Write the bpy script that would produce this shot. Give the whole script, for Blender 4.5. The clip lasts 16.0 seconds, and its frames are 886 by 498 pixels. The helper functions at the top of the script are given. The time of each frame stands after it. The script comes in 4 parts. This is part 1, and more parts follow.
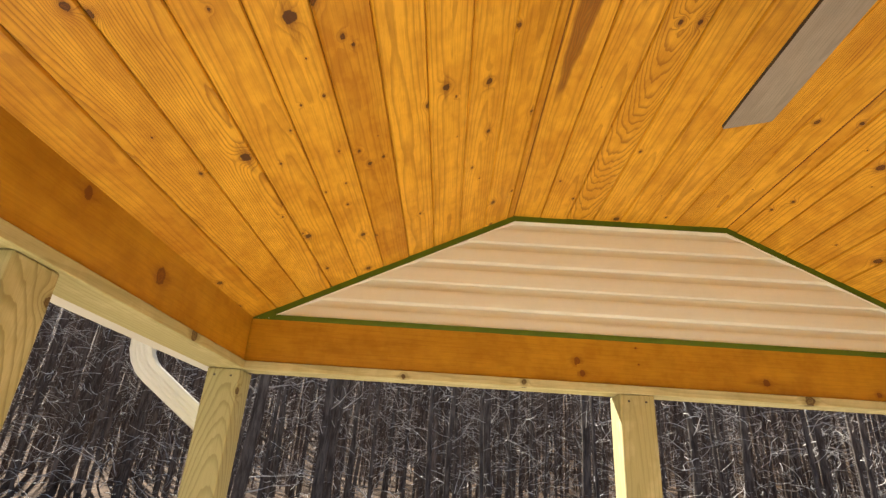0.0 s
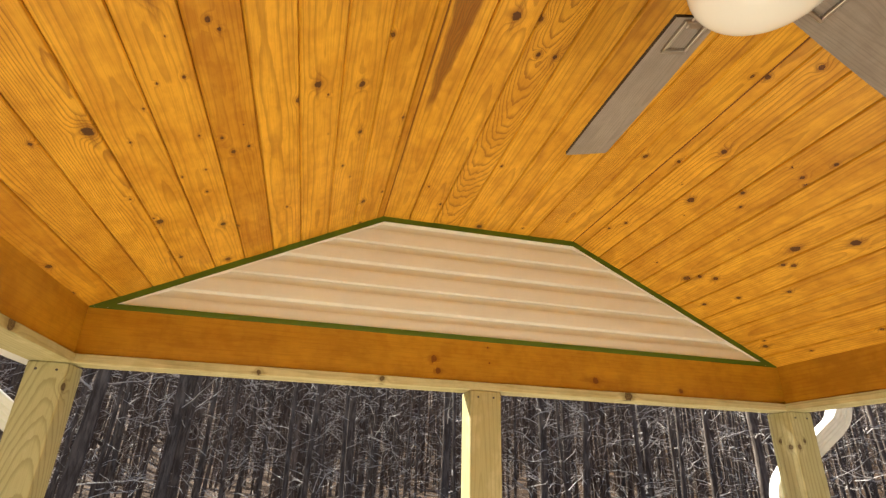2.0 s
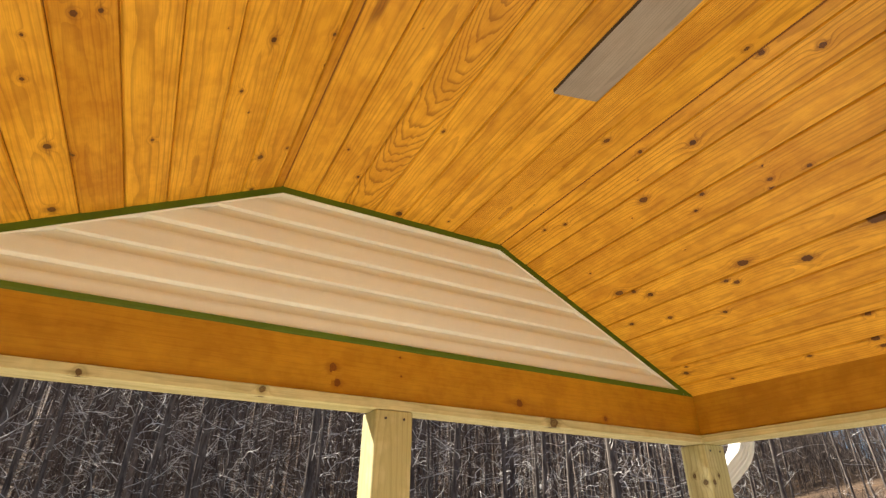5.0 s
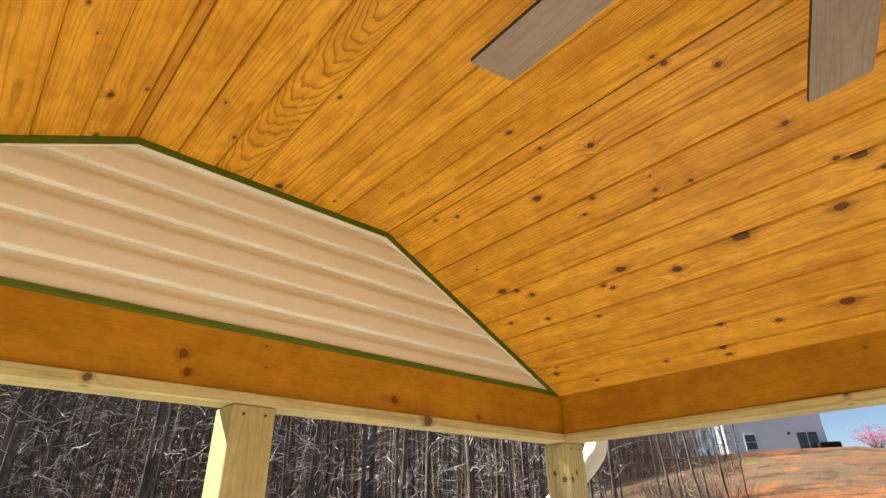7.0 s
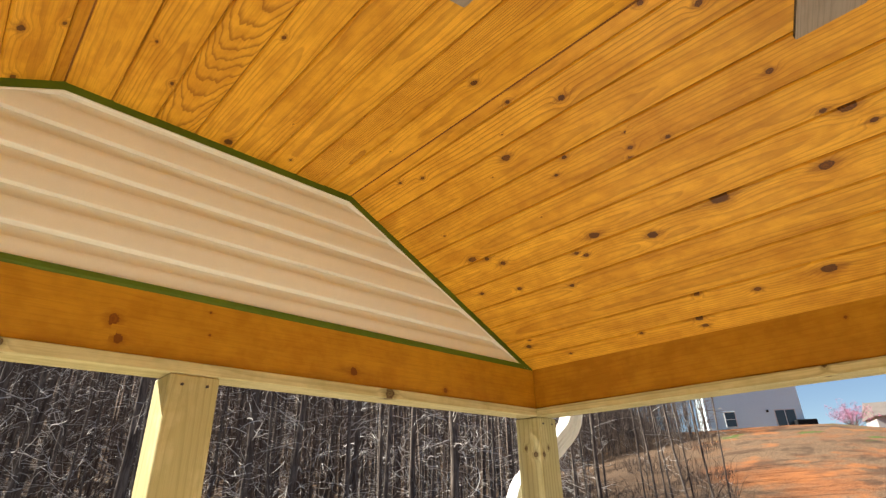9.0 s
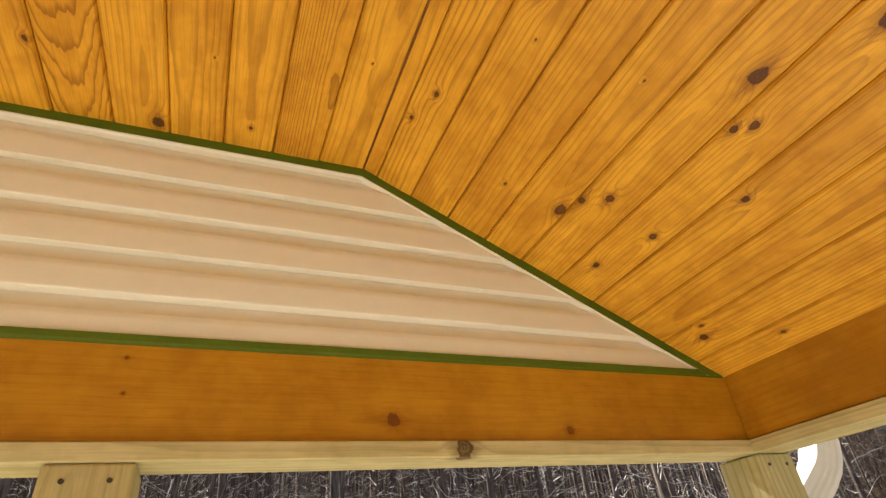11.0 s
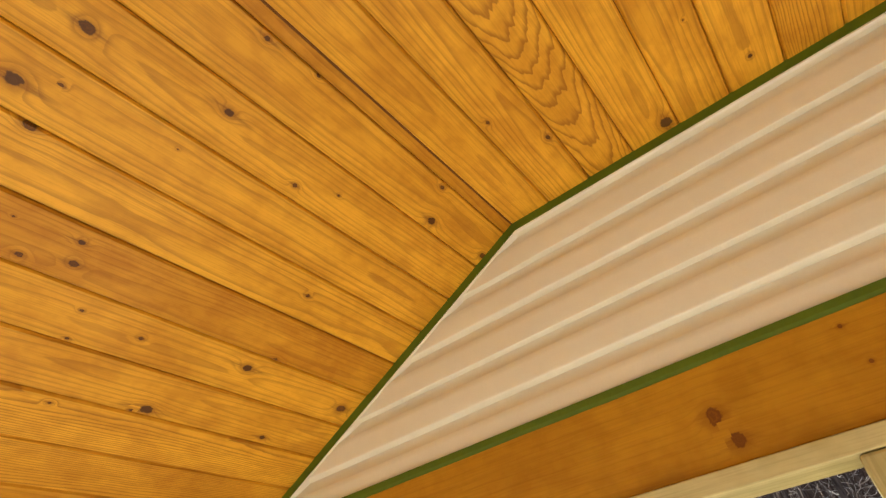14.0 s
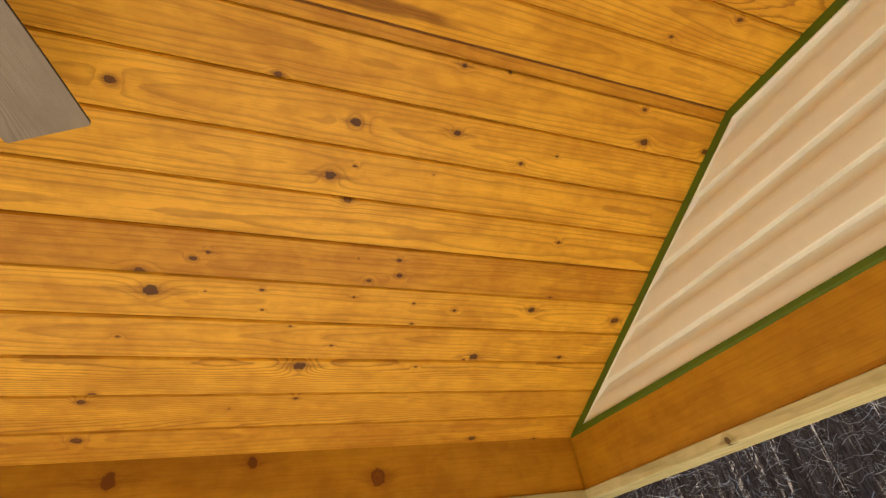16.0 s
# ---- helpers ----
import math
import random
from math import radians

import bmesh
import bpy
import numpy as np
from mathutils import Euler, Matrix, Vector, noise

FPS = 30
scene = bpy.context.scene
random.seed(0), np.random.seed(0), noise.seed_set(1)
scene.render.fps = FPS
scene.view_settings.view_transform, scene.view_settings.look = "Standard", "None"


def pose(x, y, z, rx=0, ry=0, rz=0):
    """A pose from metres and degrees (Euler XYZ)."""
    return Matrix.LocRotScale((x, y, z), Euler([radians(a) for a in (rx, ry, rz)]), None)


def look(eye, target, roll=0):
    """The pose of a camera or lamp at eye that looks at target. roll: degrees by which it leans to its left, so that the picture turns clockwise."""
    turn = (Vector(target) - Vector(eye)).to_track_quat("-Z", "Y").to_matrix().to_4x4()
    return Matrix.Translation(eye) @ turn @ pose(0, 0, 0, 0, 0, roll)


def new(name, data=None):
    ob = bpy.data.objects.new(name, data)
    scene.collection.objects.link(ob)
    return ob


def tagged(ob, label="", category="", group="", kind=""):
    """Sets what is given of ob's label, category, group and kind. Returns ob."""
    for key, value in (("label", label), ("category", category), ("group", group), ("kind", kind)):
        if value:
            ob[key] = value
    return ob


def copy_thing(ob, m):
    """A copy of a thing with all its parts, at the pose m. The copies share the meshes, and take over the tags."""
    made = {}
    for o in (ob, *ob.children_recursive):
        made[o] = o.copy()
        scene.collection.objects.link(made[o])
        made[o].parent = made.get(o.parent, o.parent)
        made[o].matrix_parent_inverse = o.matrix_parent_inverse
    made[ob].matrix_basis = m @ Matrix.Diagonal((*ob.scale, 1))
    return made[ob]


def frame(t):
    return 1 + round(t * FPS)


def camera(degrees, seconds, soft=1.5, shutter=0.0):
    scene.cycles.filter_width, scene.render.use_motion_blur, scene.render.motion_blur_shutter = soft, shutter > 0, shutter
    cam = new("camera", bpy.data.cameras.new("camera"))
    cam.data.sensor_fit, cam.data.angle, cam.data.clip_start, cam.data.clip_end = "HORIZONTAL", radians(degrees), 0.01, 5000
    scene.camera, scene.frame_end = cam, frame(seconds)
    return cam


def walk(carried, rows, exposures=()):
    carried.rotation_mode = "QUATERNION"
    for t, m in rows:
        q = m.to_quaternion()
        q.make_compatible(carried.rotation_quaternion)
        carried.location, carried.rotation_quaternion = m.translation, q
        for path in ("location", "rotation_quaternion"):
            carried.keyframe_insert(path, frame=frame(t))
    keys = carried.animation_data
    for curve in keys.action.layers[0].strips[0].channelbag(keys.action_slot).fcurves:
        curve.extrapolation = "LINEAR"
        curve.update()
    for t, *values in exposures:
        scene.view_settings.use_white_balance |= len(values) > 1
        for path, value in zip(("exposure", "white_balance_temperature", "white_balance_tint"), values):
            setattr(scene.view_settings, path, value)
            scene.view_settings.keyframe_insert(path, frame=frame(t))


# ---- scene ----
cam = camera(80.34, 16.0, soft=1.35)
PATH = [
    (0, (-0.0143, 0.0832, 1.7121), (-0.0629, 1.9192, 2.5038), 3.97),
    (0.5, (0.0067, 0.0436, 1.7102), (0.0481, 1.8732, 2.5169), 3.90),
    (1, (0.0243, 0.0345, 1.7027), (0.1750, 1.8549, 2.5174), 3.31),
    (1.5, (0.0291, 0.0320, 1.7060), (0.3093, 1.8401, 2.5137), 2.45),
    (2, (0.0232, 0.0329, 1.7034), (0.4375, 1.8165, 2.5078), 1.75),
    (2.5, (0.0088, 0.0570, 1.6992), (0.5298, 1.8139, 2.5004), 1.11),
    (3, (0.0026, 0.0987, 1.6927), (0.5960, 1.8294, 2.5006), 0.65),
    (3.2, (0.0184, 0.1409, 1.6960), (0.6208, 1.8634, 2.5146), 0.86),
    (5.3, (0.0287, 0.6083, 1.7208), (0.9307, 2.1274, 2.6583), -0.27),
    (5.5, (0.0014, 0.6662, 1.7374), (0.9734, 2.1448, 2.6694), -0.98),
    (6, (0.0010, 0.7052, 1.7308), (1.0609, 2.1142, 2.6749), -1.59),
    (6.5, (0.0371, 0.6601, 1.7350), (1.1625, 2.0296, 2.6613), -1.26),
    (7, (0.0760, 0.6554, 1.7433), (1.2726, 1.9724, 2.6565), -1.19),
    (7.5, (0.1027, 0.6389, 1.7383), (1.3503, 1.9151, 2.6410), -0.68),
    (8, (0.1153, 0.6449, 1.7301), (1.4012, 1.8960, 2.6138), -0.84),
    (8.5, (0.1458, 0.6467, 1.7408), (1.4290, 1.9265, 2.5867), -0.68),
    (8.7, (0.1666, 0.6547, 1.7415), (1.4422, 1.9482, 2.5781), -0.84),
    (11, (0.9493, 1.1985, 1.8290), (1.6676, 2.7159, 2.9160), -6.48),
    (11.5, (0.9536, 1.2158, 1.8510), (1.4947, 2.7584, 3.0032), -8.29),
    (12, (0.8977, 1.2011, 1.8663), (1.2509, 2.7456, 3.0869), -9.99),
    (12.5, (0.8188, 1.1681, 1.8681), (0.9382, 2.7105, 3.1356), -10.84),
    (13, (0.7125, 1.1623, 1.8579), (0.5506, 2.6780, 3.1527), -11.09),
    (13.5, (0.6711, 1.2062, 1.8556), (0.1676, 2.6358, 3.1605), -10.18),
    (14, (0.6779, 1.2419, 1.8727), (-0.1401, 2.5411, 3.1544), -9.56),
    (14.5, (0.6989, 1.2458, 1.8791), (-0.3732, 2.3900, 3.1206), -9.34),
    (15, (0.7399, 1.2330, 1.8685), (-0.5163, 2.2156, 3.0754), -9.29),
    (15.5, (0.7638, 1.1657, 1.8497), (-0.6185, 2.0212, 3.0146), -10.03),
    (16, (0.8454, 1.0446, 1.8261), (-0.6356, 1.7868, 2.9468), -10.08),
]
walk(cam, [(t, look(eye, target, roll)) for t, eye, target, roll in PATH], [(0, 1.85), (3.2, 1.83), (5.5, 1.79), (8.5, 1.70), (11, 1.77), (13, 1.73), (16, 1.72)])

# ---------------------------------------------------------------- light
SUN_AZ, SUN_EL = -33.0, 41.0          # degrees from +y towards +x, and above the horizon
world = bpy.data.worlds.new("world")
scene.world = world
world.use_nodes = True
_wn = world.node_tree
_sky = _wn.nodes.new("ShaderNodeTexSky")
_sky.sky_type, _sky.sun_disc = "NISHITA", False
_sky.sun_elevation, _sky.sun_rotation = radians(SUN_EL), radians(SUN_AZ)
_sky.air_density, _sky.dust_density, _sky.ozone_density, _sky.altitude = 1.0, 0.03, 2.5, 1500.0
_wn.links.new(_sky.outputs["Color"], _wn.nodes["Background"].inputs["Color"])
_wn.nodes["Background"].inputs["Strength"].default_value = 0.038
_sd = bpy.data.lights.new("sun", "SUN")
_sd.energy, _sd.angle, _sd.color = 4.6, radians(0.55), (1.0, 0.94, 0.84)
sun = new("sun", _sd)
_d = Vector((math.sin(radians(SUN_AZ)) * math.cos(radians(SUN_EL)), math.cos(radians(SUN_AZ)) * math.cos(radians(SUN_EL)), math.sin(radians(SUN_EL))))
sun.matrix_world = look(_d * 60, (0, 0, 0))


# ---------------------------------------------------------------- materials
class Nodes:
    """A small helper to write node trees as expressions."""

    def __init__(self, name):
        self.mat = bpy.data.materials.new(name)
        self.mat.use_nodes = True
        self.t = self.mat.node_tree
        self.bsdf = self.t.nodes["Principled BSDF"]

    def put(self, socket, value):
        if isinstance(value, bpy.types.NodeSocket):
            self.t.links.new(value, socket)
        elif isinstance(value, (tuple, list)) and len(value) == 3 and socket.type == "RGBA":
            socket.default_value = (*value, 1)
        else:
            socket.default_value = value

    def math(self, op, a, b=0.0, c=0.0, clamp=False):
        n = self.t.nodes.new("ShaderNodeMath")
        n.operation, n.use_clamp = op, clamp
        for i, v in enumerate((a, b, c)):
            self.put(n.inputs[i], v)
        return n.outputs[0]

    def vmath(self, op, a, b=(0, 0, 0)):
        n = self.t.nodes.new("ShaderNodeVectorMath")
        n.operation = op
        self.put(n.inputs[0], a)
        self.put(n.inputs[1], b)
        return n.outputs["Value"] if op in ("LENGTH", "DOT_PRODUCT") else n.outputs[0]

    def mix(self, f, a, b):
        n = self.t.nodes.new("ShaderNodeMix")
        n.data_type = "RGBA"
        self.put(n.inputs["Factor"], f)
        self.put(n.inputs[6], a)
        self.put(n.inputs[7], b)
        return n.outputs[2]

    def noise(self, vec, scale=5.0, detail=3.0, rough=0.55, dist=0.0):
        n = self.t.nodes.new("ShaderNodeTexNoise")
        self.put(n.inputs["Vector"], vec)
        for k, v in (("Scale", scale), ("Detail", detail), ("Roughness", rough), ("Distortion", dist)):
            n.inputs[k].default_value = v
        return n.outputs["Fac"]

    def voronoi(self, vec, scale=5.0):
        n = self.t.nodes.new("ShaderNodeTexVoronoi")
        self.put(n.inputs["Vector"], vec)
        n.inputs["Scale"].default_value = scale
        return n.outputs["Distance"]

    def sep(self, vec):
        n = self.t.nodes.new("ShaderNodeSeparateXYZ")
        self.put(n.inputs[0], vec)
        return n.outputs

    def comb(self, x, y, z):
        n = self.t.nodes.new("ShaderNodeCombineXYZ")
        for i, v in enumerate((x, y, z)):
            self.put(n.inputs[i], v)
        return n.outputs[0]

    def attr(self, name):
        n = self.t.nodes.new("ShaderNodeAttribute")
        n.attribute_name = name
        return n.outputs["Vector"]

    def obj(self):
        return self.t.nodes.new("ShaderNodeTexCoord").outputs["Object"]

    def rand(self):
        return self.t.nodes.new("ShaderNodeObjectInfo").outputs["Random"]

    def island(self):
        return self.t.nodes.new("ShaderNodeNewGeometry").outputs["Random Per Island"]

    def ramp(self, f, lo, hi):
        n = self.t.nodes.new("ShaderNodeMapRange")
        n.interpolation_type = "SMOOTHSTEP"
        self.put(n.inputs["Value"], f)
        n.inputs["From Min"].default_value, n.inputs["From Max"].default_value = lo, hi
        return n.outputs[0]

    def bump(self, h, strength=0.3, dist=0.002):
        n = self.t.nodes.new("ShaderNodeBump")
        n.inputs["Strength"].default_value, n.inputs["Distance"].default_value = strength, dist
        self.put(n.inputs["Height"], h)
        self.put(self.bsdf.inputs["Normal"], n.outputs[0])

    def done(self, color, rough=0.5, metal=0.0, spec=0.5, coat=0.0):
        self.put(self.bsdf.inputs["Base Color"], color)
        self.put(self.bsdf.inputs["Roughness"], rough)
        self.put(self.bsdf.inputs["Metallic"], metal)
        self.put(self.bsdf.inputs["Specular IOR Level"], spec)
        self.put(self.bsdf.inputs["Coat Weight"], coat)
        return self.mat


def heartwood(n, c, heart, dark, knot):
    """One dark wedge of resinous heartwood along a board: the line of its long side, its tip, its end and its greatest width."""
    x0, y_tip, y_end, width = heart
    ox, oy, oz = n.sep(n.obj())
    along = n.math("DIVIDE", n.math("SUBTRACT", oy, y_tip), y_end - y_tip, clamp=True)
    wob = n.math("MULTIPLY", n.math("SUBTRACT", n.noise(n.comb(n.math("MULTIPLY", ox, 40.0), n.math("MULTIPLY", oy, 9.0), 0.0), 1.0, 3.0), 0.5), 0.022)
    across = n.math("ADD", n.math("SUBTRACT", ox, x0), wob)
    room = n.math("SUBTRACT", n.math("MULTIPLY", along, width), n.math("ABSOLUTE", n.math("SUBTRACT", across, n.math("MULTIPLY", along, 0.5 * width))))
    m = n.math("MULTIPLY", n.ramp(room, -0.3 * width, 0.1 * width), n.ramp(along, 0.0, 0.25))
    lines = n.ramp(n.math("SINE", n.math("MULTIPLY", room, 900.0)), -0.6, 0.8)
    deep = n.mix(lines, tuple(0.5 * a + 0.5 * b for a, b in zip(dark, knot)), dark)
    return n.mix(n.math("MULTIPLY", m, 0.8), c, deep)


def wood_material(name, pale, mid, dark, knot, rough, ring=0.0085, contrast=1.0, blotch=0.5, coat=0.0, heart=None, slant=1.0):
    """Sawn softwood: growth rings cut by the board's face, knots from the mesh's offsets to the nearest knot."""
    n = Nodes(name)
    x, y, r = n.sep(n.attr("board"))
    kx, ky, kid = n.sep(n.attr("knot"))
    apart = n.math("ABSOLUTE", n.math("SUBTRACT", kid, n.math("ROUND", kid)))
    k = n.math("ADD", n.vmath("LENGTH", n.comb(kx, ky, 0.0)), n.math("MULTIPLY", n.math("GREATER_THAN", apart, 0.001), 9.0))
    near = n.math("POWER", 2.718, n.math("MULTIPLY", n.math("POWER", k, 1.5), -0.42))
    r2 = n.math("FRACT", n.math("MULTIPLY", r, 7.31))
    r3 = n.math("FRACT", n.math("MULTIPLY", r, 23.17))
    r4 = n.math("FRACT", n.math("MULTIPLY", r, 61.7))
    bold = n.ramp(r4, 0.80, 0.93)
    shift = n.comb(n.math("MULTIPLY", r, 31.0), n.math("MULTIPLY", r2, 17.0), r3)
    flow = n.vmath("ADD", n.comb(n.math("MULTIPLY", x, 5.0), n.math("MULTIPLY", y, 1.1), 0.0), shift)
    big = n.math("SUBTRACT", n.noise(flow, 1.6, 2.0), 0.5)
    mid_n = n.math("SUBTRACT", n.noise(flow, 6.0, 2.0), 0.5)
    # the pith runs at a slant behind the face, so that the rings come out as arches or as straight lines
    px = n.math("ADD", x, n.math("MULTIPLY", n.math("SUBTRACT", r2, 0.5), 0.16))
    px = n.math("ADD", px, n.math("MULTIPLY", mid_n, 0.007))
    depth = n.math("ADD", n.math("MULTIPLY", n.math("SUBTRACT", y, 1.0), n.math("MULTIPLY", n.math("SUBTRACT", r3, 0.5), n.math("ADD", 0.075 * slant, n.math("MULTIPLY", bold, 0.11 * slant)))), n.math("ADD", 0.03, n.math("MULTIPLY", r4, 0.05)))
    depth = n.math("ADD", depth, n.math("MULTIPLY", big, 0.026))
    d = n.math("SQRT", n.math("ADD", n.math("MULTIPLY", px, px), n.math("MULTIPLY", depth, depth)))
    d = n.math("ADD", d, n.math("MULTIPLY", near, 0.026))
    d = n.math("ADD", d, n.math("MULTIPLY", n.noise(n.vmath("ADD", n.comb(n.math("MULTIPLY", x, 60.0), n.math("MULTIPLY", y, 7.0), 0.0), shift), 1.0, 3.0), 0.0042))
    saw = n.math("FRACT", n.math("MULTIPLY", d, n.math("MULTIPLY", 1.0 / ring, n.math("ADD", 1.0, n.math("MULTIPLY", bold, 1.25)))))
    late = n.math("MULTIPLY", n.ramp(saw, 0.50, 0.94), n.math("SUBTRACT", 1.0, n.ramp(saw, 0.93, 1.0)))
    fibre = n.noise(n.vmath("ADD", n.comb(n.math("MULTIPLY", x, 420.0), n.math("MULTIPLY", y, 9.0), 0.0), shift), 1.0, 2.0)
    cloud = n.noise(n.vmath("ADD", n.comb(n.math("MULTIPLY", x, 9.0), n.math("MULTIPLY", y, 3.0), 0.0), shift), 1.3, 3.0)
    tone = n.math("ADD", n.math("MULTIPLY", n.ramp(cloud, 0.33, 0.67), blotch), n.math("MULTIPLY", n.math("POWER", n.math("FRACT", n.math("MULTIPLY", r, 113.3)), 1.6), 1.25 * blotch))
    streak = n.noise(n.vmath("ADD", n.comb(n.math("MULTIPLY", x, 26.0), n.math("MULTIPLY", y, 1.6), 3.0), shift), 1.0, 3.0, 0.6)
    figure = n.noise(n.vmath("ADD", n.comb(n.math("MULTIPLY", x, 24.0), n.math("MULTIPLY", y, 17.0), 7.0), shift), 1.0, 3.0, 0.6)
    tone = n.math("ADD", tone, n.math("MULTIPLY", n.math("SUBTRACT", n.ramp(figure, 0.38, 0.66), 0.35), 0.60 * blotch))
    tone = n.math("ADD", tone, n.math("MULTIPLY", n.math("SUBTRACT", n.ramp(streak, 0.35, 0.70), 0.4), 0.45 * blotch), clamp=True)
    strength = n.math("MULTIPLY", contrast, n.math("ADD", 0.29, n.math("MULTIPLY", n.math("POWER", r4, 2.5), 0.40)))
    c = n.mix(tone, pale, mid)
    c = n.mix(n.math("MULTIPLY", late, strength, clamp=True), c, dark)
    c = n.mix(n.math("MULTIPLY", n.ramp(fibre, 0.42, 0.72), 0.22), c, dark)
    red = n.noise(n.vmath("ADD", n.comb(n.math("MULTIPLY", x, 22.0), n.math("MULTIPLY", y, 2.6), 11.0), shift), 1.0, 4.0, 0.65)
    c = n.mix(n.math("MULTIPLY", n.ramp(red, 0.60, 0.74), 0.55 * blotch), c, dark)
    if heart:
        c = heartwood(n, c, heart, dark, knot)
    kr = n.math("FRACT", n.math("MULTIPLY", n.math("ADD", kid, r), 0.618))
    rag = n.math("MULTIPLY", n.math("SUBTRACT", n.noise(n.vmath("ADD", n.comb(n.math("MULTIPLY", kx, 1.1), n.math("MULTIPLY", ky, 0.9), n.math("MULTIPLY", kid, 3.7)), shift), 1.0, 4.0, 0.7), 0.5), 1.25)
    tail = n.vmath("LENGTH", n.comb(n.math("MULTIPLY", kx, 1.5), n.math("MULTIPLY", ky, n.math("ADD", 0.22, n.math("MULTIPLY", kr, 0.4))), n.math("MULTIPLY", n.math("GREATER_THAN", apart, 0.001), 9.0)))
    streaks = n.noise(n.vmath("ADD", n.comb(n.math("MULTIPLY", x, 210.0), n.math("MULTIPLY", y, 14.0), 5.0), shift), 1.0, 3.0, 0.65)
    smear = n.math("MULTIPLY", n.math("SUBTRACT", 1.0, n.ramp(tail, 0.5, 1.7)), n.math("ADD", 0.25, n.math("MULTIPLY", n.ramp(streaks, 0.40, 0.62), 0.55)))
    c = n.mix(n.math("MULTIPLY", smear, 0.8), c, tuple(0.6 * v + 0.4 * u for v, u in zip(dark, knot)))
    k = n.math("ADD", k, rag)
    halo = n.math("MULTIPLY", n.math("SUBTRACT", 1.0, n.ramp(k, 0.8, 2.4)), 0.45)
    c = n.mix(halo, c, dark)
    rim = n.math("SUBTRACT", 1.0, n.ramp(k, 0.78, 1.02))
    c = n.mix(n.math("MULTIPLY", rim, 0.93), c, knot)
    rings = n.ramp(n.math("SINE", n.math("ADD", n.math("MULTIPLY", k, 17.0), n.math("MULTIPLY", rag, 6.0))), -0.8, 0.7)
    core = n.math("MULTIPLY", n.math("MULTIPLY", n.math("SUBTRACT", 1.0, n.ramp(k, 0.45, 0.78)), rings), n.ramp(kr, 0.25, 0.7))
    c = n.mix(n.math("MULTIPLY", core, 0.7), c, tuple(0.75 * v + 0.25 * u for v, u in zip(dark, knot)))
    n.bump(n.math("ADD", n.math("MULTIPLY", late, -0.5), n.math("MULTIPLY", fibre, 0.7)), 0.25, 0.0012)
    return n.done(c, n.math("ADD", rough, n.math("MULTIPLY", cloud, 0.15)), spec=0.3, coat=coat)


def plain_material(name, color, rough=0.5, metal=0.0, grain=30.0, amount=0.12, bump=0.1, spec=0.5):
    n = Nodes(name)
    o = n.vmath("ADD", n.obj(), n.comb(n.math("MULTIPLY", n.rand(), 9.0), 0.0, 0.0))
    f = n.noise(o, grain, 4.0)
    g = n.noise(o, grain * 0.12, 2.0)
    dim = tuple(v * (1 - 2 * amount) for v in color)
    c = n.mix(n.math("MULTIPLY", n.math("ADD", f, g), 0.5), dim, tuple(min(1, v * (1 + amount)) for v in color))
    n.bump(f, bump, 0.001)
    return n.done(c, rough, metal, spec)


def bark_material(name, dark, pale):
    n = Nodes(name)
    o = n.obj()
    s = n.sep(o)
    v = n.comb(n.math("MULTIPLY", s[0], 14.0), n.math("MULTIPLY", s[1], 14.0), n.math("MULTIPLY", s[2], 2.2))
    f = n.noise(v, 1.0, 4.0, 0.65)
    p = n.noise(o, 0.9, 3.0)
    c = n.mix(n.ramp(f, 0.35, 0.7), dark, pale)
    c = n.mix(n.math("MULTIPLY", n.ramp(p, 0.5, 0.75), 0.5), c, tuple(1.5 * q for q in pale))
    c = n.mix(n.math("MULTIPLY", n.island(), 0.5), c, tuple(0.6 * q for q in dark))
    n.bump(f, 0.8, 0.02)
    return n.done(c, 0.9, spec=0.15)


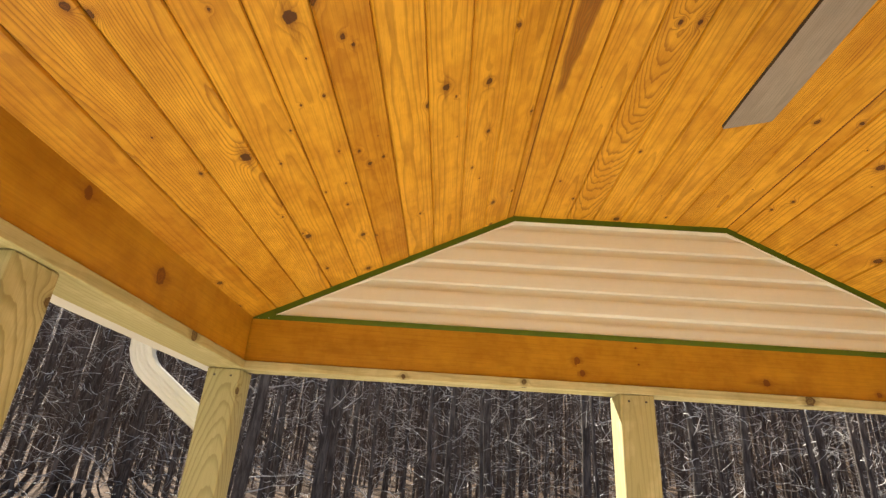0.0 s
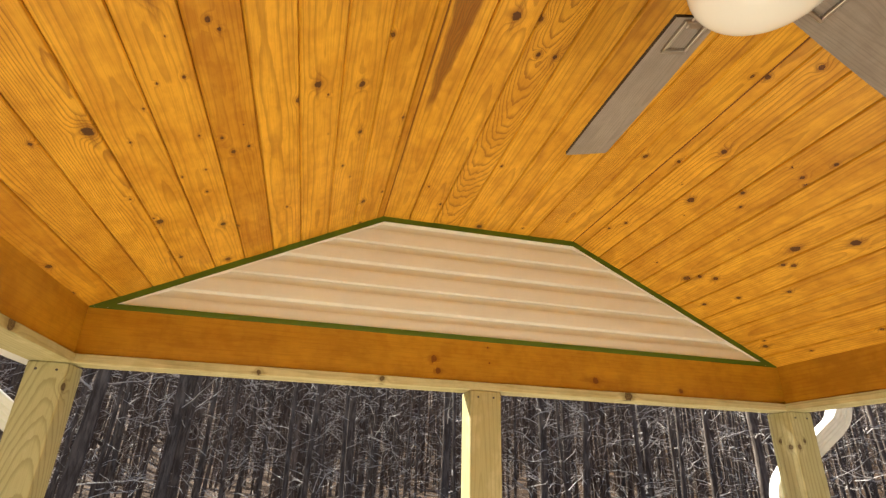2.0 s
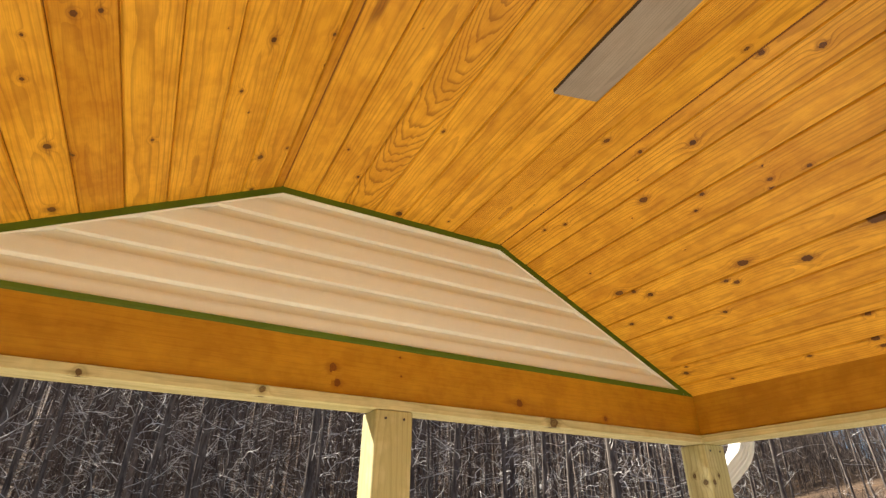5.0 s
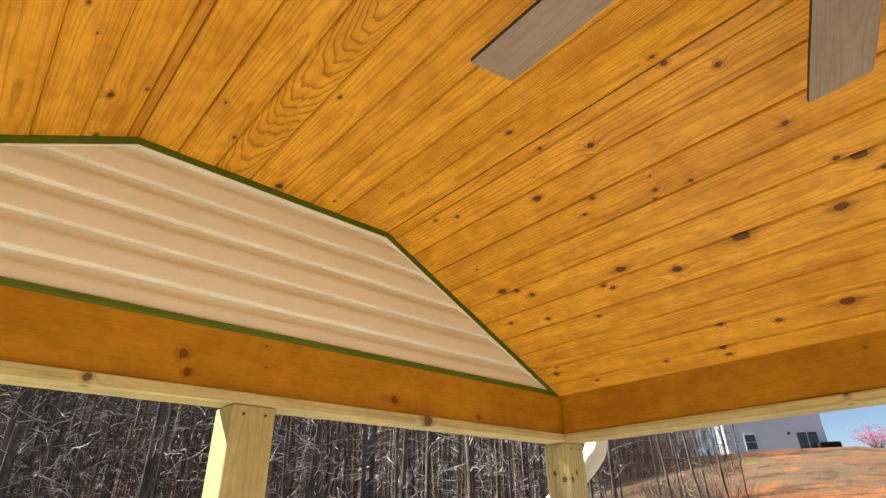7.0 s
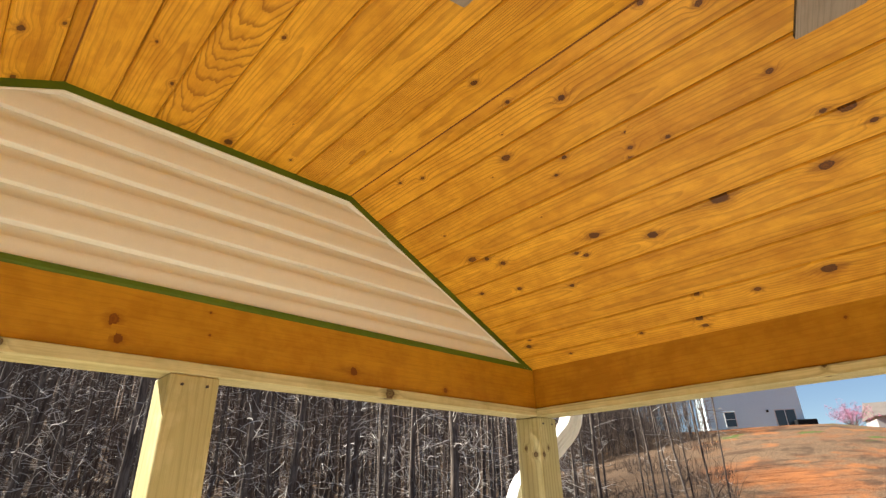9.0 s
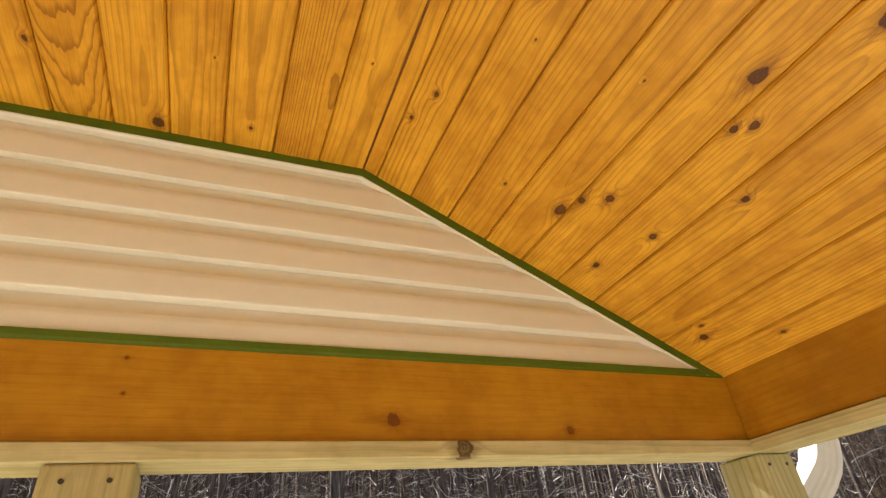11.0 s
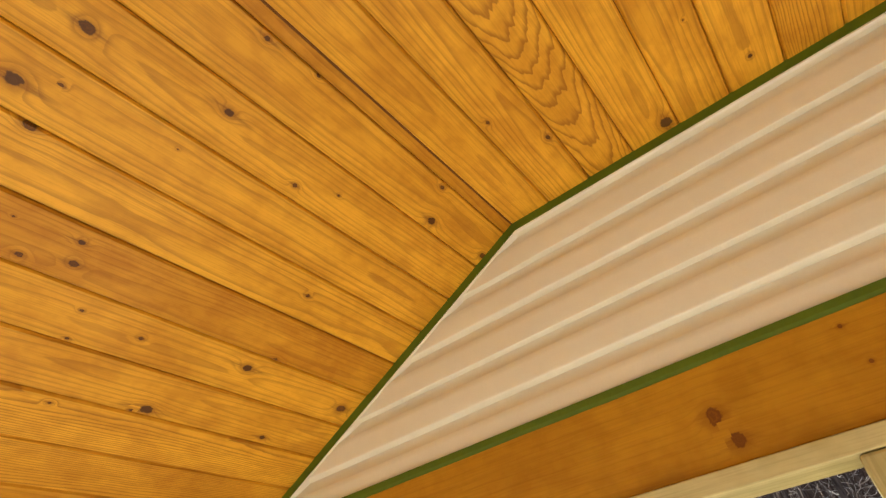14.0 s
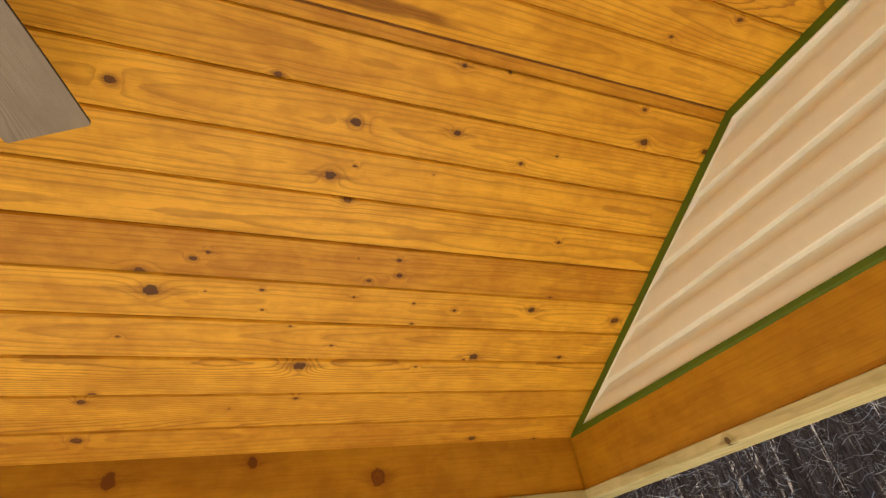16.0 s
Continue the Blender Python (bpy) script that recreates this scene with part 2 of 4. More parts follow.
def ground_material():
    n = Nodes("ground")
    o = n.obj()
    x, y, z = n.sep(o)
    a = n.noise(o, 0.9, 5.0, 0.65)
    b = n.noise(o, 0.09, 3.0)
    fine = n.noise(o, 9.0, 4.0, 0.7)
    litter = n.mix(n.ramp(fine, 0.3, 0.7), (0.055, 0.036, 0.024), (0.17, 0.112, 0.07))
    # lighter orange patches paint in the spots where sun reaches the litter
    litter = n.mix(n.ramp(a, 0.55, 0.8), litter, (0.27, 0.155, 0.08))
    clay = n.mix(n.ramp(fine, 0.3, 0.75), (0.20, 0.072, 0.028), (0.33, 0.145, 0.060))
    straw = n.mix(n.ramp(fine, 0.3, 0.7), (0.085, 0.055, 0.034), (0.24, 0.155, 0.090))
    bank = n.mix(n.ramp(n.noise(o, 0.13, 5.0, 0.65), 0.36, 0.56), clay, straw)
    bank = n.mix(n.math("MULTIPLY", n.ramp(n.noise(o, 0.22, 4.0, 0.65), 0.52, 0.66), 0.75), bank, (0.075, 0.044, 0.028))
    grass = n.mix(n.ramp(fine, 0.3, 0.7), (0.05, 0.08, 0.02), (0.11, 0.15, 0.04))
    bank = n.mix(n.ramp(n.noise(n.vmath("MULTIPLY", o, (1.0, 2.0, 1.0)), 0.11, 4.0, 0.7), 0.60, 0.68), bank, grass)
    # the cleared bank lies towards +x, the woods everywhere else
    side = n.math("SUBTRACT", x, n.math("MULTIPLY", y, 2.05))
    edge = n.ramp(n.math("ADD", side, n.math("MULTIPLY", n.math("SUBTRACT", b, 0.5), 16.0)), 2.0, 9.0)
    rut = n.noise(n.vmath("ADD", o, n.vmath("MULTIPLY", o, (0.0, 0.6, 0.0))), 0.22, 3.0, 0.6)
    bank = n.mix(n.math("MULTIPLY", n.ramp(rut, 0.55, 0.68), 0.7), bank, (0.34, 0.13, 0.045))
    bank = n.mix(n.math("MULTIPLY", n.ramp(rut, 0.44, 0.34), 0.6), bank, (0.055, 0.035, 0.024))
    c = n.mix(edge, litter, bank)
    n.bump(n.math("ADD", fine, n.math("MULTIPLY", a, 2.0)), 0.9, 0.05)
    return n.done(c, 0.95, spec=0.1)


HEART = (0.283, 1.52, 0.98, 0.034)   # a wedge of dark heartwood in the flat of the ceiling
M_CEIL = wood_material("stained_pine", (0.85, 0.458, 0.038), (0.50, 0.214, 0.010), (0.25, 0.080, 0.004), (0.075, 0.026, 0.007), 0.44, ring=0.0095, blotch=0.42, coat=0.03, heart=HEART)
M_BEAM = wood_material("stained_beam", (0.56, 0.288, 0.018), (0.39, 0.176, 0.008), (0.30, 0.11, 0.006), (0.17, 0.052, 0.007), 0.42, ring=0.012, contrast=0.45, blotch=0.6, coat=0.03)
M_PT = wood_material("treated_pine", (0.66, 0.60, 0.33), (0.50, 0.45, 0.22), (0.27, 0.225, 0.09), (0.10, 0.055, 0.025), 0.62, ring=0.017, contrast=0.95, blotch=0.7, slant=1.7)
M_BLADE = wood_material("driftwood_blade", (0.35, 0.30, 0.25), (0.25, 0.212, 0.178), (0.15, 0.125, 0.104), (0.12, 0.1, 0.08), 0.5, ring=0.006, contrast=0.8)
M_VINYL = plain_material("beige_vinyl", (0.885, 0.88, 0.78), 0.36, grain=220.0, amount=0.04, bump=0.05, spec=0.5)
M_WHITE = plain_material("white_vinyl", (0.80, 0.79, 0.74), 0.4, grain=60.0, amount=0.04, bump=0.03)
M_CHANNEL = plain_material("white_channel", (0.93, 0.92, 0.86), 0.35, grain=60.0, amount=0.02, bump=0.02)
M_TAPE = plain_material("green_tape", (0.100, 0.165, 0.003), 0.65, grain=90.0, amount=0.2, bump=0.25)
M_DARK = plain_material("dark_gap", (0.03, 0.028, 0.025), 0.8)
M_GROOVE = plain_material("groove_stain", (0.20, 0.075, 0.008), 0.7)
M_METAL = plain_material("brushed_nickel", (0.55, 0.50, 0.42), 0.32, 1.0, 120.0, 0.08)
M_OPAL = plain_material("opal_glass", (0.88, 0.88, 0.82), 0.2, grain=12.0, amount=0.02, bump=0.0)
M_EDGE = plain_material("dark_blade_edge", (0.05, 0.04, 0.033), 0.6)
M_SCREW = plain_material("screw_steel", (0.10, 0.09, 0.08), 0.5, 0.7)
# the floor is never in view; its paleness serves to throw sunlight upwards
M_FLOOR = wood_material("deck_boards", (0.85, 0.77, 0.62), (0.80, 0.72, 0.57), (0.68, 0.60, 0.46), (0.3, 0.25, 0.2), 0.7, contrast=0.5)
# white siding, with the blue of skylit shade mixed into its colour
M_SIDING = plain_material("sky_tinted_white_siding", (0.74, 0.90, 0.99), 0.6, grain=4.0, amount=0.05)
M_TANWALL = plain_material("grey_wall", (0.42, 0.40, 0.38), 0.7, grain=4.0, amount=0.06)
M_HOUSE = plain_material("pale_siding", (0.58, 0.57, 0.54), 0.6, grain=4.0, amount=0.06)
M_ROOF = plain_material("shingles", (0.20, 0.17, 0.145), 0.85, grain=9.0, amount=0.25)
M_GLASS = plain_material("window_glass", (0.05, 0.065, 0.075), 0.08, grain=2.0, amount=0.1, bump=0.0)
M_RUST = plain_material("brown_post_paint", (0.20, 0.075, 0.04), 0.6, grain=25.0, amount=0.2)
M_BAG = plain_material("black_plastic", (0.007, 0.007, 0.008), 0.75, grain=25.0, amount=0.2, bump=0.9, spec=0.25)
M_BARK = bark_material("bark", (0.085, 0.067, 0.056), (0.27, 0.225, 0.19))
M_FARBARK = bark_material("far_bark", (0.085, 0.064, 0.052), (0.28, 0.22, 0.18))
# dry twigs, coloured near white in place of the sun's glints on them
M_TWIG = bark_material("glint_white_twigs", (0.60, 0.56, 0.51), (0.88, 0.84, 0.78))
M_PINK = plain_material("pink_blossom", (0.62, 0.24, 0.36), 0.8, grain=3.0, amount=0.3)
M_GROUND = ground_material()


# ---------------------------------------------------------------- mesh helpers
def mesh_ob(name, verts, faces, material, parent=None, label="", smooth=False):
    me = bpy.data.meshes.new(name)
    me.from_pydata([tuple(v) for v in verts], [], faces)
    me.materials.append(material)
    if smooth:
        me.polygons.foreach_set("use_smooth", [True] * len(me.polygons))
    me.update()
    ob = new(name, me)
    ob.parent = parent
    if label:
        ob["label"] = label
    return ob


def part(name, bm, material, parent=None, label="", smooth=False):
    me = bpy.data.meshes.new(name)
    bm.normal_update()
    bm.to_mesh(me)
    bm.free()
    me.materials.append(material)
    if smooth:
        me.polygons.foreach_set("use_smooth", [True] * len(me.polygons))
    ob = new(name, me)
    ob.parent = parent
    if label:
        ob["label"] = label
    return ob


def box_bm(lo, hi, bevel=0.003, segments=1):
    bm = bmesh.new()
    size = [b - a for a, b in zip(lo, hi)]
    mid = [(a + b) / 2 for a, b in zip(lo, hi)]
    bmesh.ops.create_cube(bm, size=1, matrix=Matrix.Translation(mid) @ Matrix.Diagonal((*size, 1)))
    if bevel:
        bmesh.ops.bevel(bm, geom=bm.edges[:], offset=bevel, segments=segments, affect="EDGES", profile=0.5)
    return bm


def prism(profile, axis_pts, closed=True):
    """Vertices and faces of a profile swept along straight stations; each station gives one ring of points."""
    V, F, n = [], [], len(profile)
    for st in axis_pts:
        V += [st(p) for p in profile]
    for i in range(len(axis_pts) - 1):
        for j in range(n if closed else n - 1):
            a, b = i * n + j, i * n + (j + 1) % n
            F.append((a, b, b + n, a + n))
    if closed:
        F += [tuple(range(n))[::-1], tuple(range((len(axis_pts) - 1) * n, len(axis_pts) * n))]
    return V, F


def tube(V, F, pts, radii, n=6, flat=1.0):
    """Adds a tapered tube through pts to the lists V and F."""
    pts = [Vector(p) for p in pts]
    base, side = len(V), None
    for i, p in enumerate(pts):
        way = (pts[min(i + 1, len(pts) - 1)] - pts[max(i - 1, 0)]).normalized()
        if side is None:
            side = way.orthogonal().normalized()
        side = (side - way * side.dot(way)).normalized()
        up = way.cross(side)
        for j in range(n):
            a = 2 * math.pi * j / n
            V.append(p + radii[i] * (math.cos(a) * side + math.sin(a) * up * flat))
    for i in range(len(pts) - 1):
        for j in range(n):
            a, b = base + i * n + j, base + i * n + (j + 1) % n
            F.append((a, b, b + n, a + n))
    F.append(tuple(range(base, base + n))[::-1])
    F.append(tuple(range(base + (len(pts) - 1) * n, base + len(pts) * n)))


def wood_coords(me, along, across, seed, knots=(), origin=(0, 0, 0)):
    """Writes the grain's coordinates and the offsets to the nearest knot on every vertex. along, across: axis numbers.
    knots: rows of (place along, place across, radius)."""
    a = me.attributes.new("board", "FLOAT_VECTOR", "POINT")
    k = me.attributes.new("knot", "FLOAT_VECTOR", "POINT")
    other = 3 - along - across
    mid = [(min(q) + max(q)) / 2 for q in zip(*(v.co for v in me.vertices))]
    w0 = mid[across] + 0.7 * mid[other]
    for i, v in enumerate(me.vertices):
        u, w = v.co[along], v.co[across] + 0.7 * v.co[other]
        a.data[i].vector = (w - w0, u, seed)
        best = (9.0, 9.0, 0.0)
        for num, (ku, kw, kr) in enumerate(knots):
            q = ((w - kw) / kr, (u - ku) / (kr * 1.25), num + 1.0)
            if math.hypot(q[0], q[1]) < math.hypot(best[0], best[1]):
                best = q
        k.data[i].vector = best


def lumber(name, lo, hi, along, material, parent=None, seed=0.5, knots=(), bevel=0.004, label="", cuts=40):
    """A sawn timber with eased edges, cut across often enough to carry its knots."""
    bm = box_bm(lo, hi, bevel, 2)
    step = (hi[along] - lo[along]) / cuts
    n = Vector([1 if i == along else 0 for i in range(3)])
    for i in range(1, cuts):
        bmesh.ops.bisect_plane(bm, geom=bm.verts[:] + bm.edges[:] + bm.faces[:], plane_co=n * (lo[along] + i * step), plane_no=n)
    for ax in range(3):
        m = int((hi[ax] - lo[ax]) / 0.016)
        if ax == along or cuts < 10:
            continue
        nn = Vector([1 if i == ax else 0 for i in range(3)])
        for i in range(1, m + 1):
            bmesh.ops.bisect_plane(bm, geom=bm.verts[:] + bm.edges[:] + bm.faces[:], plane_co=nn * (lo[ax] + (hi[ax] - lo[ax]) * i / (m + 1)), plane_no=nn)
    ob = part(name, bm, material, parent, label)
    across = [i for i in range(3) if i != along][0]
    wood_coords(ob.data, along, across, seed, knots)
    return ob


# ---------------------------------------------------------------- measures of the porch
CX = 0.75                    # middle of the porch
FLAT0, FLAT1, ZTOP = 0.25, 1.25, 2.86
XL, XR, ZLOW = -0.8786, 2.3623, 2.292
GY = 2.303                   # face of the tape round the gable
FY = 2.306                   # face of the stained front beam
BACK = -2.30                 # the house wall
ZB, ZP, ZU = 2.303, 2.106, 2.069   # top and bottom of the stained beam, underside of the plate
POST = 0.14
GROUND = -0.55


def ceiling_z(x):
    if x < FLAT0:
        return ZTOP - (FLAT0 - x) * (ZTOP - ZLOW) / (FLAT0 - XL)
    if x > FLAT1:
        return ZTOP - (x - FLAT1) * (ZTOP - ZLOW) / (XR - FLAT1)
    return ZTOP


# ---------------------------------------------------------------- ceiling
def build_ceiling():
    rng = random.Random(11)
    left = [FLAT0, 0.222] + [0.222 - 0.1115 * i for i in range(1, 10)] + [XL - 0.008]
    flat = [FLAT0 + 0.125 * i for i in range(9)]
    right = [FLAT1, 1.288] + [1.388 + 0.1114 * i for i in range(9)] + [XR + 0.008]
    edges = [(b, a) for a, b in zip(left, left[1:])] + list(zip(flat, flat[1:])) + list(zip(right, right[1:]))
    # knots that stand out, as (x, y, radius)
    marks = KNOTS_LEFT + KNOTS_FLAT + KNOTS_RIGHT
    V, F, B, K = [], [], [], []
    y0, y1 = BACK, 2.335
    rows = 430
    for x0, x1 in edges:
        w = math.hypot(x1 - x0, ceiling_z(x1) - ceiling_z(x0))
        xm = (x0 + x1) / 2
        seed = 0.3398 if abs(xm - 0.5625) < 0.02 else min(BOARD_GRAIN, key=lambda q: abs(q[0] - xm))[1]
        tilt = Vector((x1 - x0, 0, ceiling_z(x1 - 1e-6) - ceiling_z(x0 + 1e-6))).normalized()
        up = Vector((-tilt.z, 0, tilt.x))
        mid = Vector((xm, 0, ceiling_z(xm)))
        own = [((x - xm) / tilt.x, y, r) for x, y, r in marks if x0 <= x < x1]
        for _ in range(rng.choice((1, 2, 3, 4))):
            own.append((rng.uniform(-0.45, 0.45) * w, rng.uniform(BACK, 0.5), rng.uniform(0.004, 0.012)))
        if w > 0.08 and rng.random() < 0.5:
            own.append((rng.uniform(-0.45, 0.45) * w, rng.uniform(0.7, 2.25), rng.uniform(0.0015, 0.0025)))
        sag = rng.uniform(-0.0012, 0.0012)
        g, e = (0.0024, 0.0050) if w > 0.08 else (0.0012, 0.0024)
        prof = [(-w / 2 + g * 0.4, 0.016), (-w / 2 + g * 0.4, e * 1.1), (-w / 2 + e, 0.0), *[(w * q, 0.0) for q in (-0.4, -0.31, -0.22, -0.13, -0.04, 0.05, 0.14, 0.23, 0.32, 0.41)], (w / 2 - e, 0.0), (w / 2 - g * 0.4, e * 1.1), (w / 2 - g * 0.4, 0.016)]
        base = len(V)
        for i in range(rows + 1):
            y = y0 + (y1 - y0) * i / rows
            for px, pz in prof:
                V.append(mid + tilt * px + up * (pz + sag) + Vector((0, y, 0)))
                B.append((px, y, seed))
                best = (9.0, 9.0, 0.0)
                for num, (kx, ky, kr) in enumerate(own):
                    q = ((px - kx) / kr, (y - ky) / (kr * 1.3), num + 1.0)
                    if math.hypot(q[0], q[1]) < math.hypot(best[0], best[1]):
                        best = q
                K.append(best)
        m = len(prof)
        for i in range(rows):
            for j in range(m):
                a, b = base + i * m + j, base + i * m + (j + 1) % m
                F.append((a, b, b + m, a + m))
        F.append(tuple(range(base, base + m))[::-1])
        F.append(tuple(range(base + rows * m, base + (rows + 1) * m)))
    ob = mesh_ob("ceiling", V, F, M_CEIL)
    for name, rowsd in (("board", B), ("knot", K)):
        at = ob.data.attributes.new(name, "FLOAT_VECTOR", "POINT")
        at.data.foreach_set("vector", np.array(rowsd, dtype=np.float32).ravel())
    top = []
    for off in (0.014, 0.026):
        top += [(x, y, ceiling_z(x) + off) for y in (y0, y1) for x in (XL - 0.01, FLAT0, FLAT1, XR + 0.01)]
    # filler strips added in the bends, so the shaded seams come out brown
    for k, xb in enumerate((FLAT0, FLAT1)):
        SV, SF = [], []
        tube(SV, SF, [(xb, y0, ZTOP + 0.0034), (xb, 0.0, ZTOP + 0.0034), (xb, y1, ZTOP + 0.0034)], [0.0030] * 3, 10)
        tagged(mesh_ob("trim_bend", SV, SF, M_GROOVE), "brown filler strip added to hide the dark seam in the ceiling's bend", "trim", kind="structure")
    deck = mesh_ob("ceiling_deck", top, [(0, 1, 5, 4), (1, 2, 6, 5), (2, 3, 7, 6), (8, 9, 13, 12), (9, 10, 14, 13), (10, 11, 15, 14)], M_GROOVE)
    tagged(deck, "dark decking above the ceiling boards", "ceiling", kind="structure")
    tagged(ob, "honey-stained knotty pine tongue-and-groove ceiling boards", "ceiling", kind="structure")


BOARD_GRAIN = [(-0.276, 0.36168), (-0.388, 0.62168), (-0.613, 0.84113), (-0.725, 0.40336), (-0.83, 0.45849), (-0.5, 0.73708), (-0.165, 0.49595), (-0.055, 0.88399), (0.055, 0.34665), (0.166, 0.33062), (0.236, 0.18494), (0.3125, 0.19933), (0.4375, 0.86893), (0.6875, 0.05603), (0.8125, 0.36629), (0.9375, 0.07325), (1.0625, 0.71226), (1.1875, 0.46121), (1.269, 0.6239), (1.338, 0.70962), (1.444, 0.73729), (1.555, 0.02383), (1.667, 0.33138), (1.778, 0.34708), (1.89, 0.73566), (2.0, 0.62404), (2.11, 0.33239), (2.223, 0.54371)]   # middle of a board, and the seed of its grain and tone
KNOTS_LEFT = [(0.05, 0.795, 0.0086), (0.054, 1.28, 0.0104), (0.071, 1.527, 0.0078), (0.028, 1.723, 0.0052), (0.06, 1.82, 0.0032), (0.209, 2.032, 0.0057), (0.134, 2.073, 0.0105), (-0.067, 1.243, 0.0116), (-0.316, 1.391, 0.0054), (-0.296, 1.472, 0.0075), (-0.254, 1.461, 0.0053), (-0.378, 0.874, 0.0153), (-0.332, 0.851, 0.0107), (-0.361, 1.124, 0.0042), (-0.366, 1.361, 0.0033), (-0.375, 1.535, 0.0034), (-0.39, 1.665, 0.0046), (-0.375, 1.922, 0.0098), (-0.396, 2.257, 0.0122), (-0.512, 1.326, 0.0034), (-0.551, 1.751, 0.005), (-0.537, 2.098, 0.0068), (-0.577, 1.248, 0.0142), (-0.688, 0.725, 0.0077), (-0.807, 0.711, 0.0108), (-0.861, 1.881, 0.0101), (0.21, 1.501, 0.0048), (-0.437, 1.545, 0.0034), (-0.501, 0.806, 0.0034), (-0.666, 0.75, 0.0078), (-0.274, 0.992, 0.0048), (-0.415, 1.13, 0.003), (-0.685, 1.254, 0.0049), (0.117, 1.1, 0.0064), (-0.116, 1.294, 0.0083), (-0.292, 0.961, 0.007), (-0.881, 2.139, 0.0106), (-0.894, 1.957, 0.0081), (0.218, 1.618, 0.0039), (-0.162, 1.926, 0.0047), (-0.458, 1.207, 0.003), (-0.577, 1.595, 0.0033), (-0.54, 1.778, 0.0118), (-0.331, 1.969, 0.005), (0.142, 2.296, 0.0086), (-0.039, 1.296, 0.0038)]
KNOTS_FLAT = [(0.93, 1.283, 0.0058), (0.648, 1.727, 0.0061), (0.937, 2.23, 0.0048), (0.725, 2.274, 0.0144), (0.436, 1.01, 0.0135), (0.503, 1.006, 0.0085), (0.401, 1.964, 0.0044), (0.485, 2.103, 0.006), (0.549, 1.128, 0.0071), (0.6, 1.125, 0.0072), (0.868, 1.27, 0.0081)]
KNOTS_RIGHT = [(1.407, 0.622, 0.0224), (1.725, 0.754, 0.0168), (1.557, 0.86, 0.0081), (1.841, 1.13, 0.0224), (1.86, 0.852, 0.016), (1.882, 1.375, 0.0149), (1.805, 1.553, 0.0158), (1.868, 1.631, 0.0098), (1.847, 1.659, 0.0082), (1.55, 1.516, 0.0058), (1.603, 1.278, 0.0057), (1.528, 1.243, 0.0055), (1.35, 1.338, 0.0099), (1.421, 1.622, 0.013), (1.279, 1.485, 0.0068), (1.596, 1.153, 0.007), (1.871, 2.17, 0.0091), (1.909, 1.989, 0.0088), (1.974, 1.775, 0.0086), (2.217, 1.192, 0.0104), (2.172, 1.38, 0.0086), (2.216, 2.2, 0.0119), (2.291, 1.674, 0.0074), (1.336, 1.954, 0.0068), (1.308, 2.052, 0.0061), (1.568, 2.084, 0.0041), (1.708, 2.065, 0.0155), (1.731, 2.006, 0.0091), (1.774, 1.959, 0.011), (2.182, 2.168, 0.0061), (2.312, 2.038, 0.0062), (1.153, 1.507, 0.0095), (1.213, 1.037, 0.0063), (1.331, 0.919, 0.0083), (1.51, 1.451, 0.0074), (1.576, 1.261, 0.0071), (0.907, 1.041, 0.0142), (2.206, 0.975, 0.0193), (2.283, 1.43, 0.013), (2.324, 1.43, 0.0105), (1.71, 0.801, 0.008), (1.788, 0.717, 0.0082), (1.34, 0.665, 0.0071), (1.257, 1.026, 0.0072)]
build_ceiling()

# ---------------------------------------------------------------- roof, beams, plates and posts
V = [(x, y, z) for y in (BACK - 0.1, 2.47) for x, z in ((-1.47, 2.24), (CX, 3.40), (2.97, 2.24), (2.97, 2.32), (CX, 3.50), (-1.47, 2.32))]
roof = mesh_ob("roof", V, [(0, 1, 2, 3, 4, 5)[::-1], (6, 7, 8, 9, 10, 11), (0, 1, 7, 6), (1, 2, 8, 7), (2, 3, 9, 8), (3, 4, 10, 9), (4, 5, 11, 10), (5, 0, 6, 11)], M_ROOF)
tagged(roof, "shingled gable roof over the porch", "roof", kind="structure")

beam = tagged(lumber("beam_front", (XL - 0.13, FY, ZP), (XR + 0.13, 2.45, ZB - 0.004), 0, M_BEAM, seed=0.31,
                     knots=[(0.525, FY + 0.7 * 2.193, 0.012), (0.545, FY + 0.7 * 2.142, 0.010), (1.308, FY + 0.7 * 2.150, 0.012), (1.764, FY + 0.7 * 2.13, 0.008), (0.776, FY + 0.7 * 2.263, 0.003), (0.784, FY + 0.7 * 2.193, 0.003)], bevel=0.002, cuts=240),
              "orange-stained front beam with small knots under the gable", "beam", kind="structure")
for nm, x0, x1, sd, kn in (("beam_left", XL - 0.13, XL, 0.62, [(0.791, 2.238, 0.017), (1.540, 2.200, 0.019), (1.159, 2.266, 0.013)]), ("beam_right", XR, XR + 0.13, 0.87, [(0.878, 2.254, 0.005), (1.000, 2.246, 0.004)])):
    face = XL if nm == "beam_left" else XR
    tagged(lumber(nm, (x0, BACK, ZP), (x1, FY - 0.002, ZLOW + 0.010), 1, M_BEAM, seed=sd, knots=[(y, face + 0.7 * z, r) for y, z, r in kn], bevel=0.002, cuts=240),
           "orange-stained side beam along the porch", "beam", kind="structure")

